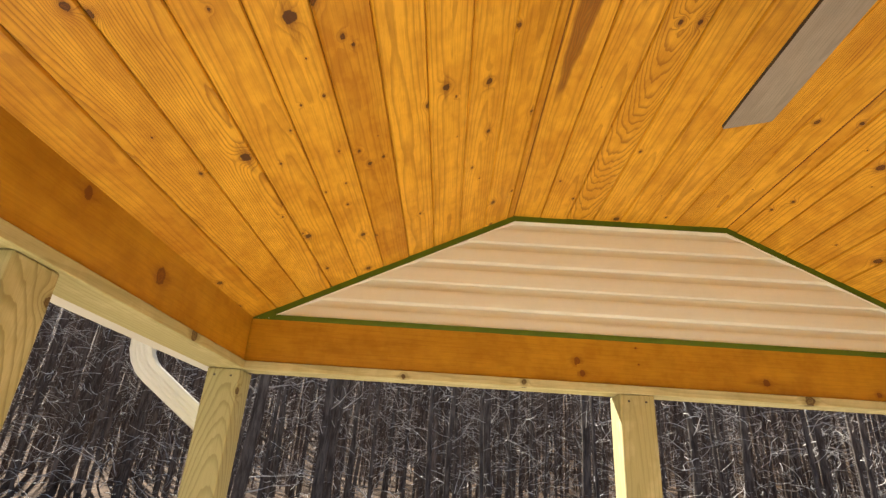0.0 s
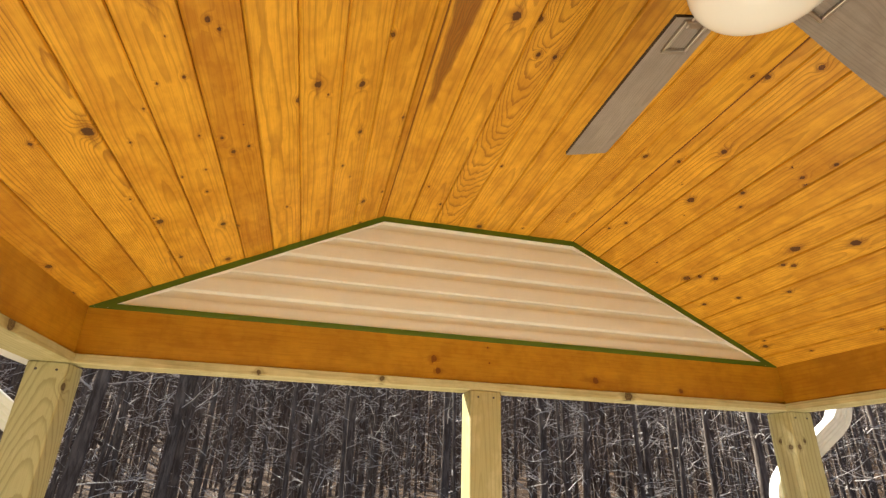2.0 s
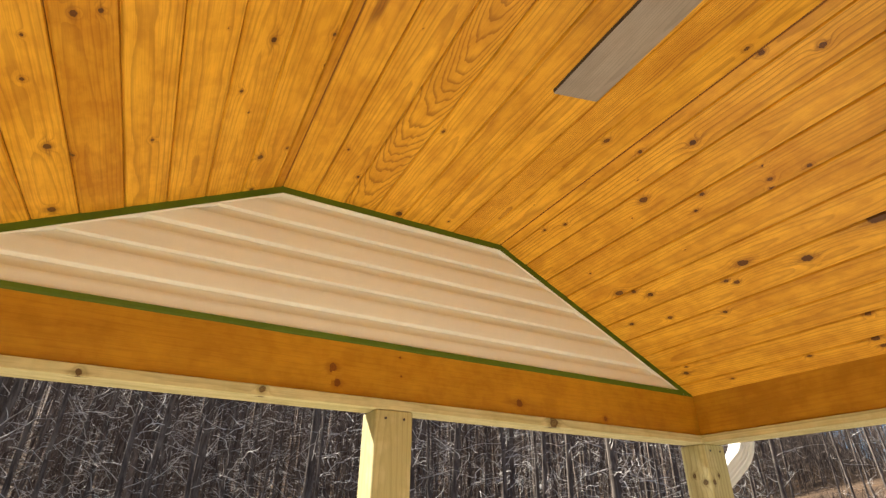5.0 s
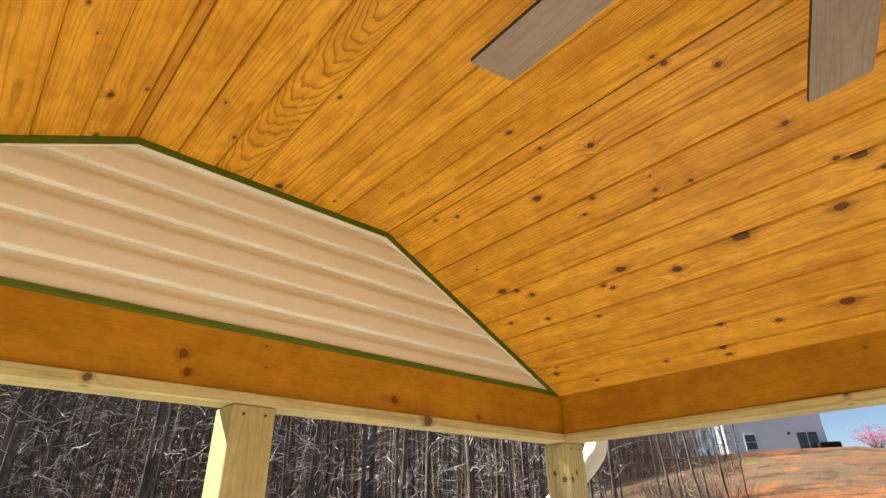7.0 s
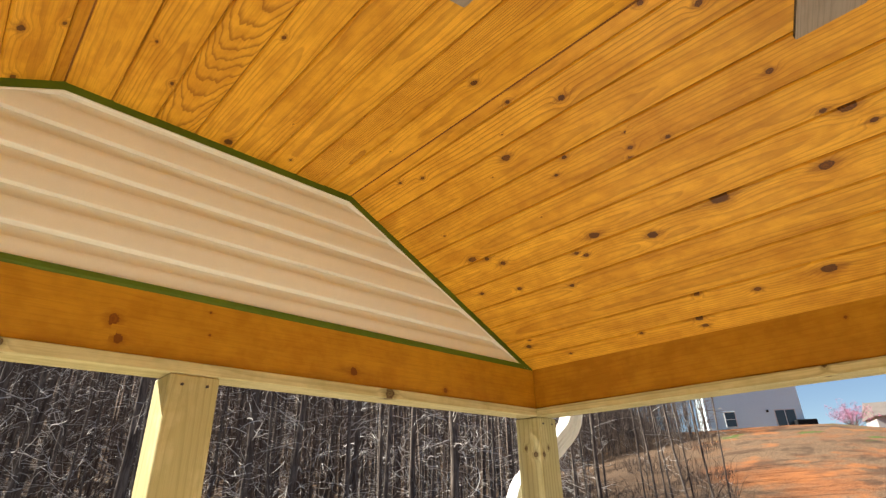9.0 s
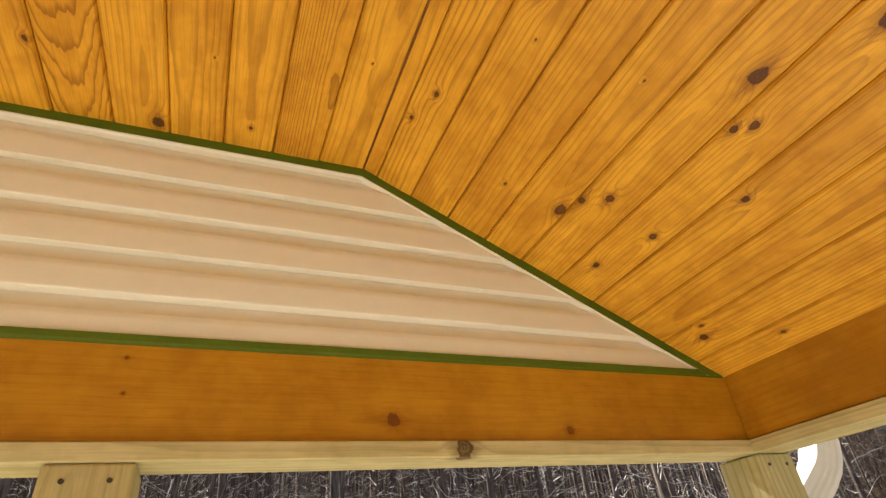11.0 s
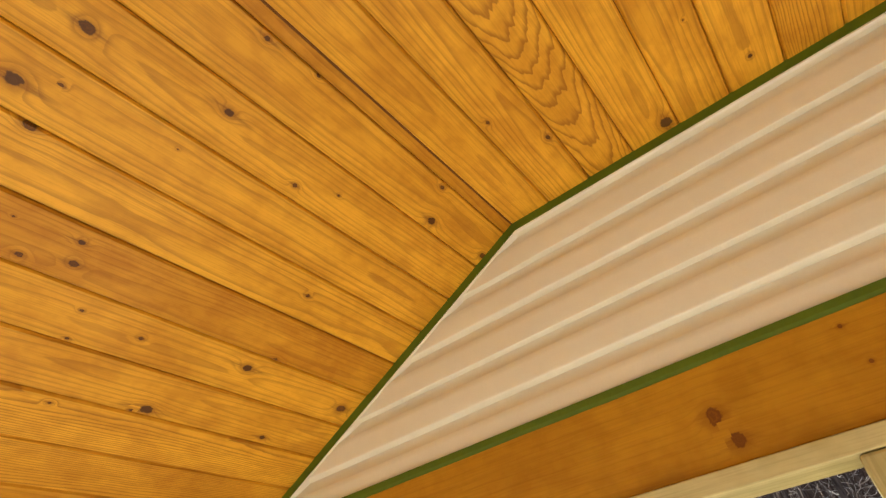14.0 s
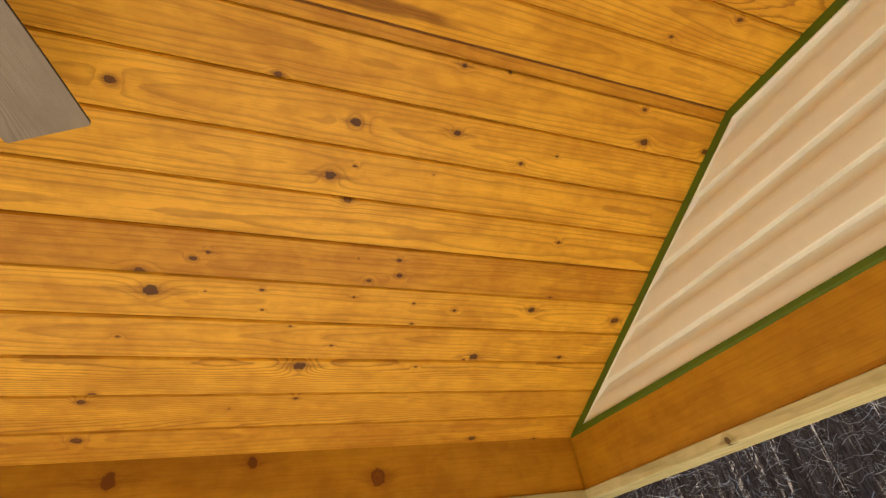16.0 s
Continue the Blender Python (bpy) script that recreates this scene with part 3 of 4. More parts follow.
for nm, lo, hi, ax, sd, kn in (
        ("plate_front", (XL - 0.002, FY - 0.012, ZU), (XR + 0.002, FY + 0.105, ZP - 0.002), 0, 0.23, [(1.466, FY - 0.012 + 0.7 * 2.089, 0.0165), (-0.2, FY - 0.012 + 0.7 * 2.08, 0.008), (0.3, FY - 0.012 + 0.7 * 2.09, 0.008)]),
        ("plate_left", (XL - 0.110, BACK, ZU), (XL + 0.010, FY + 0.105, ZP - 0.002), 1, 0.44, [(1.808, XL + 0.01 + 0.7 * 2.091, 0.017)]),
        ("plate_right", (XR - 0.010, BACK, ZU), (XR + 0.13, FY + 0.105, ZP - 0.002), 1, 0.71, [(1.1, XR + 0.7 * 2.09, 0.008)])):
    tagged(lumber(nm, lo, hi, ax, M_PT, seed=sd, knots=kn, bevel=0.003, cuts=150), "pale pressure-treated plank under the stained beam", "beam", kind="structure")
tagged(lumber("plate_outer", (XL - 0.156, BACK, ZU + 0.003), (XL - 0.113, FY + 0.125, ZP + 0.03), 1, M_PT, seed=0.15, bevel=0.003, cuts=30),
       "pale pressure-treated board outside the beam plate", "beam", kind="structure")


def build_post(x, y, seed, knots=()):
    """A square treated post, with screws at its head."""
    post = lumber("post", (x, y, -0.02), (x + POST, y + POST, ZU - 0.001), 2, M_PT, seed=seed, knots=knots, bevel=0.006, cuts=80)
    tagged(post, "pale pressure-treated square wooden porch post", "post", group="porch posts")
    for dx in (0.035, 0.105):
        bm = bmesh.new()
        bmesh.ops.create_cone(bm, cap_ends=True, segments=10, radius1=0.0045, radius2=0.0045, depth=0.004, matrix=pose(x + dx, y - 0.001, ZU - 0.03, 90))
        part("screw", bm, M_SCREW, post, "dark screw head")
    return post


build_post(0.692, FY - 0.012, 0.13)
build_post(XL - 0.144, FY - 0.006, 0.0794, [(1.98, XL + 0.7 * FY, 0.012)])
build_post(XR + 0.004, FY - 0.006, 0.58, [(1.93, XR + 0.06 + 0.7 * FY, 0.008), (1.90, XR - 0.02 + 0.7 * (FY + 0.06), 0.010)])
build_post(XL - 0.144, 1.033, 0.3398, [(2.0, XL - 0.02 + 0.7 * 1.19, 0.010)])
build_post(XL - 0.144, -0.55, 0.29)
build_post(XR + 0.004, -0.75, 0.49)

# ---------------------------------------------------------------- gable
gable = mesh_ob("gable_wall", *prism([(XL, 2.285), (XR, 2.285), (FLAT1, ZTOP), (FLAT0, ZTOP)],
                                     [lambda p: (p[0], 2.346, p[1] + 0.012), lambda p: (p[0], 2.446, p[1] + 0.012)]), M_DARK)
V, F = prism([(-1.36, 2.215), (2.86, 2.215), (CX, 3.38)], [lambda p: (p[0], 2.448, p[1]), lambda p: (p[0], 2.464, p[1])])
mesh_ob("outer_cladding", V, F, M_SIDING, gable)
tagged(gable, "gable wall of the porch clad in beige vinyl siding", "wall", kind="structure")


def gable_x(z, inset):
    """Left and right limit of the gable at height z, kept back by inset at right angles to the rake."""
    k = (FLAT0 - XL) / (ZTOP - ZLOW)
    g = inset * math.hypot(1, k)
    return XL + (z - ZLOW) * k + g, XR - (z - ZLOW) * (XR - FLAT1) / (ZTOP - ZLOW) - g


PITCH, FIRST = 0.1073, 2.2945


def lap_profile(broad):
    """One Dutch-lap course as (depth, height): the butt's underside, its nose, the flat and the cove under the next butt."""
    r, drop = (0.0050, 0.0060) if broad else (0.0020, 0.0030)
    prof = [(0.0205, -drop), (0.0100, -0.5 * drop)]
    prof += [(r - r * math.sin(radians(q)), r - r * math.cos(radians(q))) for q in (0, 18, 36, 54, 72, 90)]
    prof += [(0.0, 0.022), (0.0, 0.050), (0.0002, 0.0640), (0.0015, 0.0662), (0.0040, 0.0694), (0.0070, 0.0738), (0.0102, 0.0792), (0.0132, 0.0850), (0.0157, 0.0912), (0.0175, 0.0980), (0.0184, PITCH + 0.002)]
    return prof


for i in range(6):
    zb = FIRST + i * PITCH
    pts = [(2.3085 + dy, zb + dz) for dy, dz in lap_profile(i % 2 == 1) if 2.2900 < zb + dz < ZTOP - 0.010]
    V, F = [], []
    NX = 40
    for y, z in pts:
        x0, x1 = gable_x(max(z, 2.292), 0.007)
        for j in range(NX + 1):
            x = x0 + (x1 - x0) * j / NX
            V.append((x, y + 0.0010 * noise.noise((x * 2.2, i * 7.0, z * 4)), z + 0.0007 * noise.noise((x * 3.0, i * 5.0, 2.0))))
    for r in range(len(pts) - 1):
        for j in range(NX):
            a = r * (NX + 1) + j
            F.append((a, a + 1, a + NX + 2, a + NX + 1))
    if F:
        course = mesh_ob("siding_course", V, F, M_VINYL, gable, smooth=True)
        course.data.set_sharp_from_angle(angle=radians(38))

RAKE = [(XL, ZLOW), (FLAT0, ZTOP), (FLAT1, ZTOP), (XR, ZLOW)]


def rake_strip(name, inner, outer, y0, y1, material, parent):
    """Strips along the two rakes and the flat top of the gable, mitred at the bends."""
    out = []
    for a, b in zip(RAKE, RAKE[1:]):
        def side(p, d):
            lines = []
            for q0, q1 in zip(RAKE, RAKE[1:]):
                t = Vector((q1[0] - q0[0], q1[1] - q0[1])).normalized()
                nrm = Vector((t.y, -t.x))
                lines.append((Vector(q0) + nrm * d, t))
            i = RAKE.index(p)
            if i in (0, 3):
                (o, t) = lines[0 if i == 0 else 2]
                zz = ZLOW + 0.002
                s = (zz - o.y) / t.y
                return (o.x + t.x * s, zz)
            (o, t), (o2, t2) = lines[i - 1], lines[i]
            den = t.x * t2.y - t.y * t2.x
            s = ((o2.x - o.x) * t2.y - (o2.y - o.y) * t2.x) / den
            return (o.x + t.x * s, o.y + t.y * s)
        q = [side(a, outer), side(b, outer), side(b, inner), side(a, inner)]
        V, F = prism(q, [lambda p: (p[0], y0, p[1]), lambda p: (p[0], y1, p[1])])
        out.append(mesh_ob(name, V, F, material, parent))
    return out


rake_strip("channel", 0.0298, 0.001, 2.3040, 2.3320, M_CHANNEL, gable)
tapes = tagged(new("painters_tape"), "green painter's tape along the edges of the gable siding", "tape")
rake_strip("tape_strip", 0.026, -0.002, GY - 0.0006, GY + 0.001, M_TAPE, tapes)
# the lower strip laps over the top of the stained beam and waves a little
V, F = [], []
for j in range(81):
    x = XL + (XR - XL) * j / 80
    lowz = 2.2885 + 0.0016 * noise.noise((x * 4.0, 1.0, 0.0)) + 0.0008 * noise.noise((x * 19.0, 4.0, 0.0))
    top = 2.3110
    if x < XL + 0.06:
        top = min(top, ZLOW + 0.006 + (x - XL) * 0.45)
    if x > XR - 0.06:
        top = min(top, ZLOW + 0.006 + (XR - x) * 0.45)
    V += [(x, FY - 0.0012, lowz - 0.0006), (x, GY + 0.003, lowz), (x, GY + 0.0005, lowz + 0.008), (x, GY - 0.0002, top), (x, GY + 0.012, top)]
for j in range(80):
    for k in range(4):
        F.append((5 * j + k, 5 * j + k + 5, 5 * j + k + 6, 5 * j + k + 1))
mesh_ob("tape_strip", V, F, M_TAPE, tapes)
bm = box_bm((XL + 0.004, GY + 0.010, 2.2990), (XR - 0.004, 2.335, 2.3085), 0.001)
part("channel", bm, M_WHITE, gable)

# ---------------------------------------------------------------- eaves and downspouts
for nm, x0, x1, z in (("soffit_left", -1.36, -1.000, 2.200), ("soffit_right", 2.486, 2.86, 2.200)):
    bm = box_bm((x0, BACK, z), (x1, 2.47, z + 0.012), 0.001)
    s = part(nm, bm, M_WHITE)
    tagged(s, "white vinyl soffit under the eave", "soffit", kind="structure")
    for k in range(1, 3):
        bm = box_bm((x0 + 0.08 * k, BACK, z - 0.003), (x0 + 0.08 * k + 0.006, 2.468, z - 0.0005), 0)
        part("rib", bm, M_WHITE, s)
tagged(part("trim", box_bm((XL - 0.226, BACK, ZU + 0.006), (XL - 0.158, 2.47, ZU + 0.018), 0.002), M_WHITE), "white vinyl edge strip beside the eave plate", "trim", kind="structure")
tagged(part("trim", box_bm((XL - 0.226, BACK, ZU + 0.0185), (XL - 0.216, 2.47, 2.199), 0.001), M_WHITE), "white vinyl fascia above the edge strip", "trim", kind="structure")
for nm, x0, x1, z in (("gutter", -1.475, -1.362, 2.212), ("gutter", 2.862, 2.975, 2.212)):
    V, F = prism([(x0, z + 0.11), (x0 + 0.012, z + 0.03), (x0 + 0.03, z), (x1, z), (x1, z + 0.12), (x1 - 0.004, z + 0.12), (x1 - 0.004, z + 0.004), (x0 + 0.034, z + 0.004), (x0 + 0.016, z + 0.034), (x0 + 0.006, z + 0.11)],
                 [lambda p: (p[0], BACK, p[1]), lambda p: (p[0], 2.48, p[1])])
    tagged(mesh_ob(nm, V, F, M_WHITE), "white aluminium rain gutter along the eave", "gutter")


def downspout(sign, ztop, x_out, y_out, x_post, y_post, z_el, z_low):
    """A ribbed rectangular downspout with two elbows, from the gutter back to the corner post."""
    raw = [Vector((x_out, y_out, ztop)), Vector((x_out, y_out, z_el)), Vector((x_post, y_post, z_low)), Vector((x_post, y_post, GROUND + 0.1))]
    pts = [raw[0]]
    for i in (1, 2):
        a, b = (raw[i - 1] - raw[i]).normalized(), (raw[i + 1] - raw[i]).normalized()
        q = 0.095
        for k in range(9):
            t = k / 8
            pts.append((1 - t) ** 2 * (raw[i] + a * q) + 2 * t * (1 - t) * raw[i] + t * t * (raw[i] + b * q))
    pts.append(raw[3])
    out = (raw[2] - raw[1])
    out.z = 0
    out.normalize()
    V, F, n = [], [], 0
    ring = []
    W, D, R = 0.047, 0.044, 0.009
    for cx, cy, a0 in ((W - R, D - R, 0), (-W + R, D - R, 90), (-W + R, -D + R, 180), (W - R, -D + R, 270)):
        for a in (0, 45, 90):
            ring.append((cx + R * math.cos(radians(a0 + a)), cy + R * math.sin(radians(a0 + a))))
    extra = []
    for (ax, ay), (bx, by) in zip(ring, ring[1:] + ring[:1]):
        extra.append((ax, ay))
        L = math.hypot(bx - ax, by - ay)
        if L > 0.02:
            for k in range(1, 8):
                t = k / 8
                d = -0.0035 if k % 2 == 0 else 0.0
                nx, ny = (by - ay) / L, -(bx - ax) / L
                extra.append((ax + (bx - ax) * t + nx * d, ay + (by - ay) * t + ny * d))
    for i, p in enumerate(pts):
        way = (pts[min(i + 1, len(pts) - 1)] - pts[max(i - 1, 0)]).normalized()
        side = out.cross(Vector((0, 0, 1)))
        fwd = side.cross(way).normalized()
        s = 1.0 + (0.03 if 0 < i < len(pts) - 1 and i % 2 else 0.0)
        V += [p + side * (a * s) + fwd * (b * s) for a, b in extra]
    m = len(extra)
    for i in range(len(pts) - 1):
        for j in range(m):
            a, b = i * m + j, i * m + (j + 1) % m
            F.append((a, b, b + m, a + m))
    sp = tagged(new("downspout"), "white ribbed metal downspout with an elbow beside the corner post", "downspout", group="downspouts")
    mesh_ob("pipe", V, F, M_WHITE, sp)
    bm = box_bm((x_post - 0.055, y_post - 0.05, 1.30), (x_post + 0.055, y_post - 0.046, 1.33), 0.0005)
    part("strap", bm, M_WHITE, sp)


downspout(-1, 2.225, -1.395, 2.43, -0.985, 2.535, 2.095, 1.785)
downspout(1, 2.225, 2.850, 2.43, 2.450, 2.535, 2.075, 1.74)

# ---------------------------------------------------------------- ceiling fan
FAN = Vector((0.690, 0.520, 2.582))
FAN_TURN = 1.4
fan = tagged(new("ceiling_fan"), "ceiling fan with five grey driftwood blades and a round opal lamp", "ceiling fan")


def lathe(name, prof, n, material, parent, label="", at=(0, 0, 0)):
    V, F = [], []
    for r, z in prof:
        for j in range(n):
            a = 2 * math.pi * j / n
            V.append((at[0] + r * math.cos(a), at[1] + r * math.sin(a), at[2] + z))
    for i in range(len(prof) - 1):
        for j in range(n):
            F.append((i * n + j, i * n + (j + 1) % n, (i + 1) * n + (j + 1) % n, (i + 1) * n + j))
    F += [tuple(range(n))[::-1], tuple(range((len(prof) - 1) * n, len(prof) * n))]
    return mesh_ob(name, V, F, material, parent, label, True)


lathe("canopy", [(0.075, 0.275), (0.075, 0.255), (0.055, 0.215), (0.02, 0.205)], 40, M_METAL, fan, "brushed nickel canopy", FAN)
lathe("downrod", [(0.0135, 0.21), (0.0135, 0.06)], 16, M_METAL, fan, "brushed nickel rod", FAN)
lathe("motor_housing", [(0.03, 0.085), (0.085, 0.07), (0.12, 0.045), (0.125, 0.0), (0.12, -0.03), (0.10, -0.045), (0.09, -0.05)], 48, M_METAL, fan, "brushed nickel motor housing", FAN)
bowl = [(0.118, -0.050), (0.124, -0.060)] + [(0.126 * math.cos(a), -0.064 - 0.075 * math.sin(a)) for a in [radians(6 * k) for k in range(0, 15)]] + [(0.004, -0.139)]
lathe("lamp_bowl", bowl, 56, M_OPAL, fan, "opal white glass lamp bowl", FAN)
for k in range(5):
    turn = FAN_TURN + 72 * k
    m = Matrix.Translation(FAN) @ pose(0, 0, 0, 0, 0, -turn) @ pose(0, 0, 0.0, 0, -13)
    V, F = [], []
    outline = [(-0.056, 0.16), (0.056, 0.16), (0.0605, 0.30), (0.065, 0.52), (0.066, 0.660), (0.063, 0.664), (-0.063, 0.664), (-0.066, 0.660), (-0.065, 0.52), (-0.0605, 0.30)]
    V, F = prism(outline, [lambda p: (p[0], p[1], -0.004), lambda p: (p[0], p[1], 0.004)])
    ob = mesh_ob("blade", V, F, M_BLADE, fan)
    wood_coords(ob.data, 1, 0, 0.17 + 0.16 * k)
    ob.data.materials.append(M_EDGE)
    for p in ob.data.polygons:
        p.material_index = 1 if abs(p.normal.z) < 0.5 else 0
    ob.data.transform(m)
    # the arm: a flat strap with a raised open frame under the blade's root
    bm = box_bm((-0.018, 0.09, -0.010), (0.018, 0.185, -0.0055), 0.002)
    for x0, y0, x1, y1 in ((-0.032, 0.17, -0.024, 0.25), (0.024, 0.17, 0.032, 0.25), (-0.032, 0.245, 0.032, 0.253), (-0.032, 0.165, 0.032, 0.173)):
        b2 = box_bm((x0, y0, -0.0125), (x1, y1, -0.0045), 0.0015)
        tmp = bpy.data.meshes.new("tmp")
        b2.to_mesh(tmp)
        b2.free()
        bm.from_mesh(tmp)
        bpy.data.meshes.remove(tmp)
    bm.transform(m)
    part("blade_arm", bm, M_METAL, ob, "brushed nickel blade bracket")

# ---------------------------------------------------------------- floor and house wall
floor = tagged(lumber("floor", (XL - 0.2, BACK, -0.10), (XR + 0.2, 2.50, -0.002), 1, M_FLOOR, seed=0.4, cuts=4), "unseen porch floor, made pale to bounce sunlight upwards", "floor", kind="structure")
# out of view; its grey sets how much light returns to the gable
wall = part("wall_house", box_bm((-4.5, BACK - 0.25, GROUND), (6.0, BACK - 0.002, 3.4), 0), M_HOUSE)
tagged(wall, "unseen house wall behind the porch, its grey set for the light it bounces", "wall", kind="structure")


# ---------------------------------------------------------------- ground
def smooth(a, b, v):
    t = min(1.0, max(0.0, (v - a) / (b - a)))
    return t * t * (3 - 2 * t)


def ground_z(x, y):
    r = math.hypot(x, y)
    az = math.degrees(math.atan2(x, y))
    woods = 0.055 * max(0.0, r - 14) + 12.0 * smooth(45, 110, r) + 34.0 * smooth(100, 230, r)
    bank = (8.6 - 0.22 * min(12.0, max(0.0, az - 77.2))) * smooth(14, 80, r)
    f = smooth(50, 72, az) * (1 - smooth(130, 175, az))
    back = smooth(110, 150, abs(az))
    h = (woods * (1 - f) + bank * f) * (1 - back)
    return GROUND + h + 0.12 * noise.noise((x * 0.15, y * 0.15, 0.0)) * smooth(6, 20, r) + (0.7 - 0.55 * f) * noise.noise((x * 0.035, y * 0.035, 3.0)) * smooth(15, 50, r)


def build_ground():
    V, F = [], []
    radii = [0.0] + [2.5 * 1.075 ** i for i in range(1, 90)] + [1700.0, 2600.0, 4200.0]
    n = 120
    for r in radii:
        for j in range(n):
            a = 2 * math.pi * j / n
            x, y = r * math.sin(a), r * math.cos(a)
            V.append((x, y, ground_z(x, y)))
    for i in range(len(radii) - 1):
        for j in range(n):
            a, b = i * n + j, i * n + (j + 1) % n
            F.append((a, a + n, b + n, b))
    tagged(mesh_ob("ground", V, F, M_GROUND, smooth=True), "leaf-strewn woodland floor rising to a bare red clay bank", "ground", kind="structure")


build_ground()


# ---------------------------------------------------------------- woods
def crooked(rng, start, way, length, segs, bend, droop=0.0):
    p, w, out = Vector(start), Vector(way).normalized(), [Vector(start)]
    for _ in range(segs):
        w = (w + Vector((rng.uniform(-bend, bend), rng.uniform(-bend, bend), rng.uniform(-bend, bend) - droop))).normalized()
        p = p + w * (length / segs)
        out.append(p.copy())
    return out


def tree_meshes(seed, height, radius, lean):
    """One bare tree: a tapered trunk, and the limbs with their twigs."""
    rng = random.Random(seed)
    V, F = [], []
    segs = 12
    pts = [Vector((lean[0] * height * (i / segs) ** 1.2 + 0.06 * height * 0.1 * noise.noise((i * 0.6, seed, 0)), lean[1] * height * (i / segs) + 0.006 * height * noise.noise((i * 0.6, seed, 5)), -0.5 + height * i / segs)) for i in range(segs + 1)]
    rad = [radius * (1.25 if i == 0 else 1.0) * (1 - 0.8 * (i / segs)) for i in range(segs + 1)]
    tube(V, F, pts, rad, 9)
    trunk = (V, F)
    V, F = [], []
    for k in range(26):
        f = rng.uniform(0.06, 0.95)
        i = min(segs - 1, int(f * segs))
        p = pts[i].lerp(pts[i + 1], f * segs - i)
        a = rng.uniform(0, 2 * math.pi)
        big = 0.5 + 0.9 * f
        L = rng.uniform(0.8, 2.6) * big
        br = crooked(rng, p, (math.cos(a), math.sin(a), rng.uniform(-0.15, 0.8) + 0.5 * f), L, 6, 0.28, 0.05 * (1 - f))
        r0 = min(0.028, 0.2 * radius) * big
        tube(V, F, br, [r0 * (1 - 0.82 * j / 6) for j in range(7)], 4)
        for _ in range(4):
            j = rng.randint(2, 6)
            b = rng.uniform(0, 2 * math.pi)
            tw = crooked(rng, br[j], (math.cos(b), math.sin(b), rng.uniform(-0.3, 0.7)), L * rng.uniform(0.2, 0.5), 3, 0.35)
            tube(V, F, tw, [r0 * 0.4, r0 * 0.3, r0 * 0.22, r0 * 0.12], 3)
    return trunk, (V, F)


def build_woods():
    rng = random.Random(5)
    kinds = []
    for i in range(9):
        tr, cr = tree_meshes(20 + i, rng.uniform(17, 24), (0.15, 0.075, 0.10, 0.115, 0.062, 0.055, 0.05, 0.07, 0.04)[i], (rng.uniform(-0.05, 0.05), rng.uniform(-0.04, 0.04)))
        root = tagged(new("tree"), "bare slender tree with grey bark and dry lower twigs", "tree", group="trees of the woods")
        mesh_ob("trunk", *tr, M_BARK, root, smooth=True)
        mesh_ob("crown", *cr, M_TWIG, root, "pale dry bare branches")
        kinds.append(root)
    spots = []
    # trees that stand out: azimuth, distance
    for az, r in ((-19.5, 12.5), (-1.5, 15), (0.2, 17), (43, 14.5), (36, 17), (26, 18), (15, 16), (-20.5, 19), (-68, 16), (-12, 15), (52, 19), (57, 24)):
        spots.append((az, r))
    thin = [(61.0, 27), (62.2, 25), (63.0, 28), (64.6, 26), (65.3, 29), (66.8, 27), (68.2, 30)] + [(65.6 + 0.27 * i, 46 + (i * 13) % 30) for i in range(13)]
    while len(spots) < 210:
        az, r = rng.uniform(-115, 64), math.sqrt(rng.uniform(16 ** 2, 40 ** 2))
        if (az > 58 and r < 34) or (-66 < az < -22 and r < 27):
            continue
        spots.append((az, r))
    for i, (az, r) in enumerate(spots):
        x, y = r * math.sin(radians(az)), r * math.cos(radians(az))
        m = pose(x, y, ground_z(x, y), 0, 0, rng.uniform(0, 360)) @ Matrix.Scale(0.5 if az > 40 and i >= 12 else 1.0, 4)
        if i < len(kinds):
            kinds[i].matrix_basis = m
        else:
            copy_thing(kinds[i % len(kinds)], m)
    for i, (az, r) in enumerate(thin):
        x, y = r * math.sin(radians(az)), r * math.cos(radians(az))
        copy_thing(kinds[(8, 6, 8, 5)[i % 4]], pose(x, y, ground_z(x, y), 0, 0, 77 * i) @ Matrix.Scale(1.0 if r < 40 else 0.45, 4))
    # the deeper woods, past counting
    V, F, TV, TF = [], [], [], []
    for i in range(6100):
        az, r = (rng.uniform(-120, 66), math.sqrt(rng.uniform(26 ** 2, 105 ** 2))) if i < 5600 else (rng.uniform(48, 68.3), rng.uniform(60, 82))
        if (az > 47 and r < 58 and rng.random() < 0.5) or (az > 51 and 34 < r < 58) or (az > 57 and r < 58):
            continue
        x, y = r * math.sin(radians(az)), r * math.cos(radians(az))
        z, h, rad = ground_z(x, y), rng.uniform(14, 22) if az < 57 else rng.uniform(6, 10), rng.choice((0.04, 0.05, 0.07, 0.09, 0.14) if i < 5600 and az < 55 else (0.022, 0.03, 0.04))
        lx, ly = rng.uniform(-0.05, 0.05), rng.uniform(-0.05, 0.05)
        pts = [Vector((x + lx * h * t + rng.uniform(-0.12, 0.12), y + ly * h * t, z - 0.4 + h * t)) for t in (0, 0.25, 0.5, 0.75, 1.0)]
        tube(V, F, pts, [rad * (1.1 - 0.8 * t) for t in (0, 0.25, 0.5, 0.75, 1.0)], 5)
        for _ in range(6):
            t = rng.uniform(0.05, 0.95)
            p = Vector((x + lx * h * t, y + ly * h * t, z + h * t))
            a = rng.uniform(0, 6.283)
            br = crooked(rng, p, (math.cos(a), math.sin(a), rng.uniform(-0.2, 1.0)), rng.uniform(1.0, 3.4), 3, 0.35)
            tube(TV, TF, br, [0.022, 0.017, 0.012, 0.006], 3)
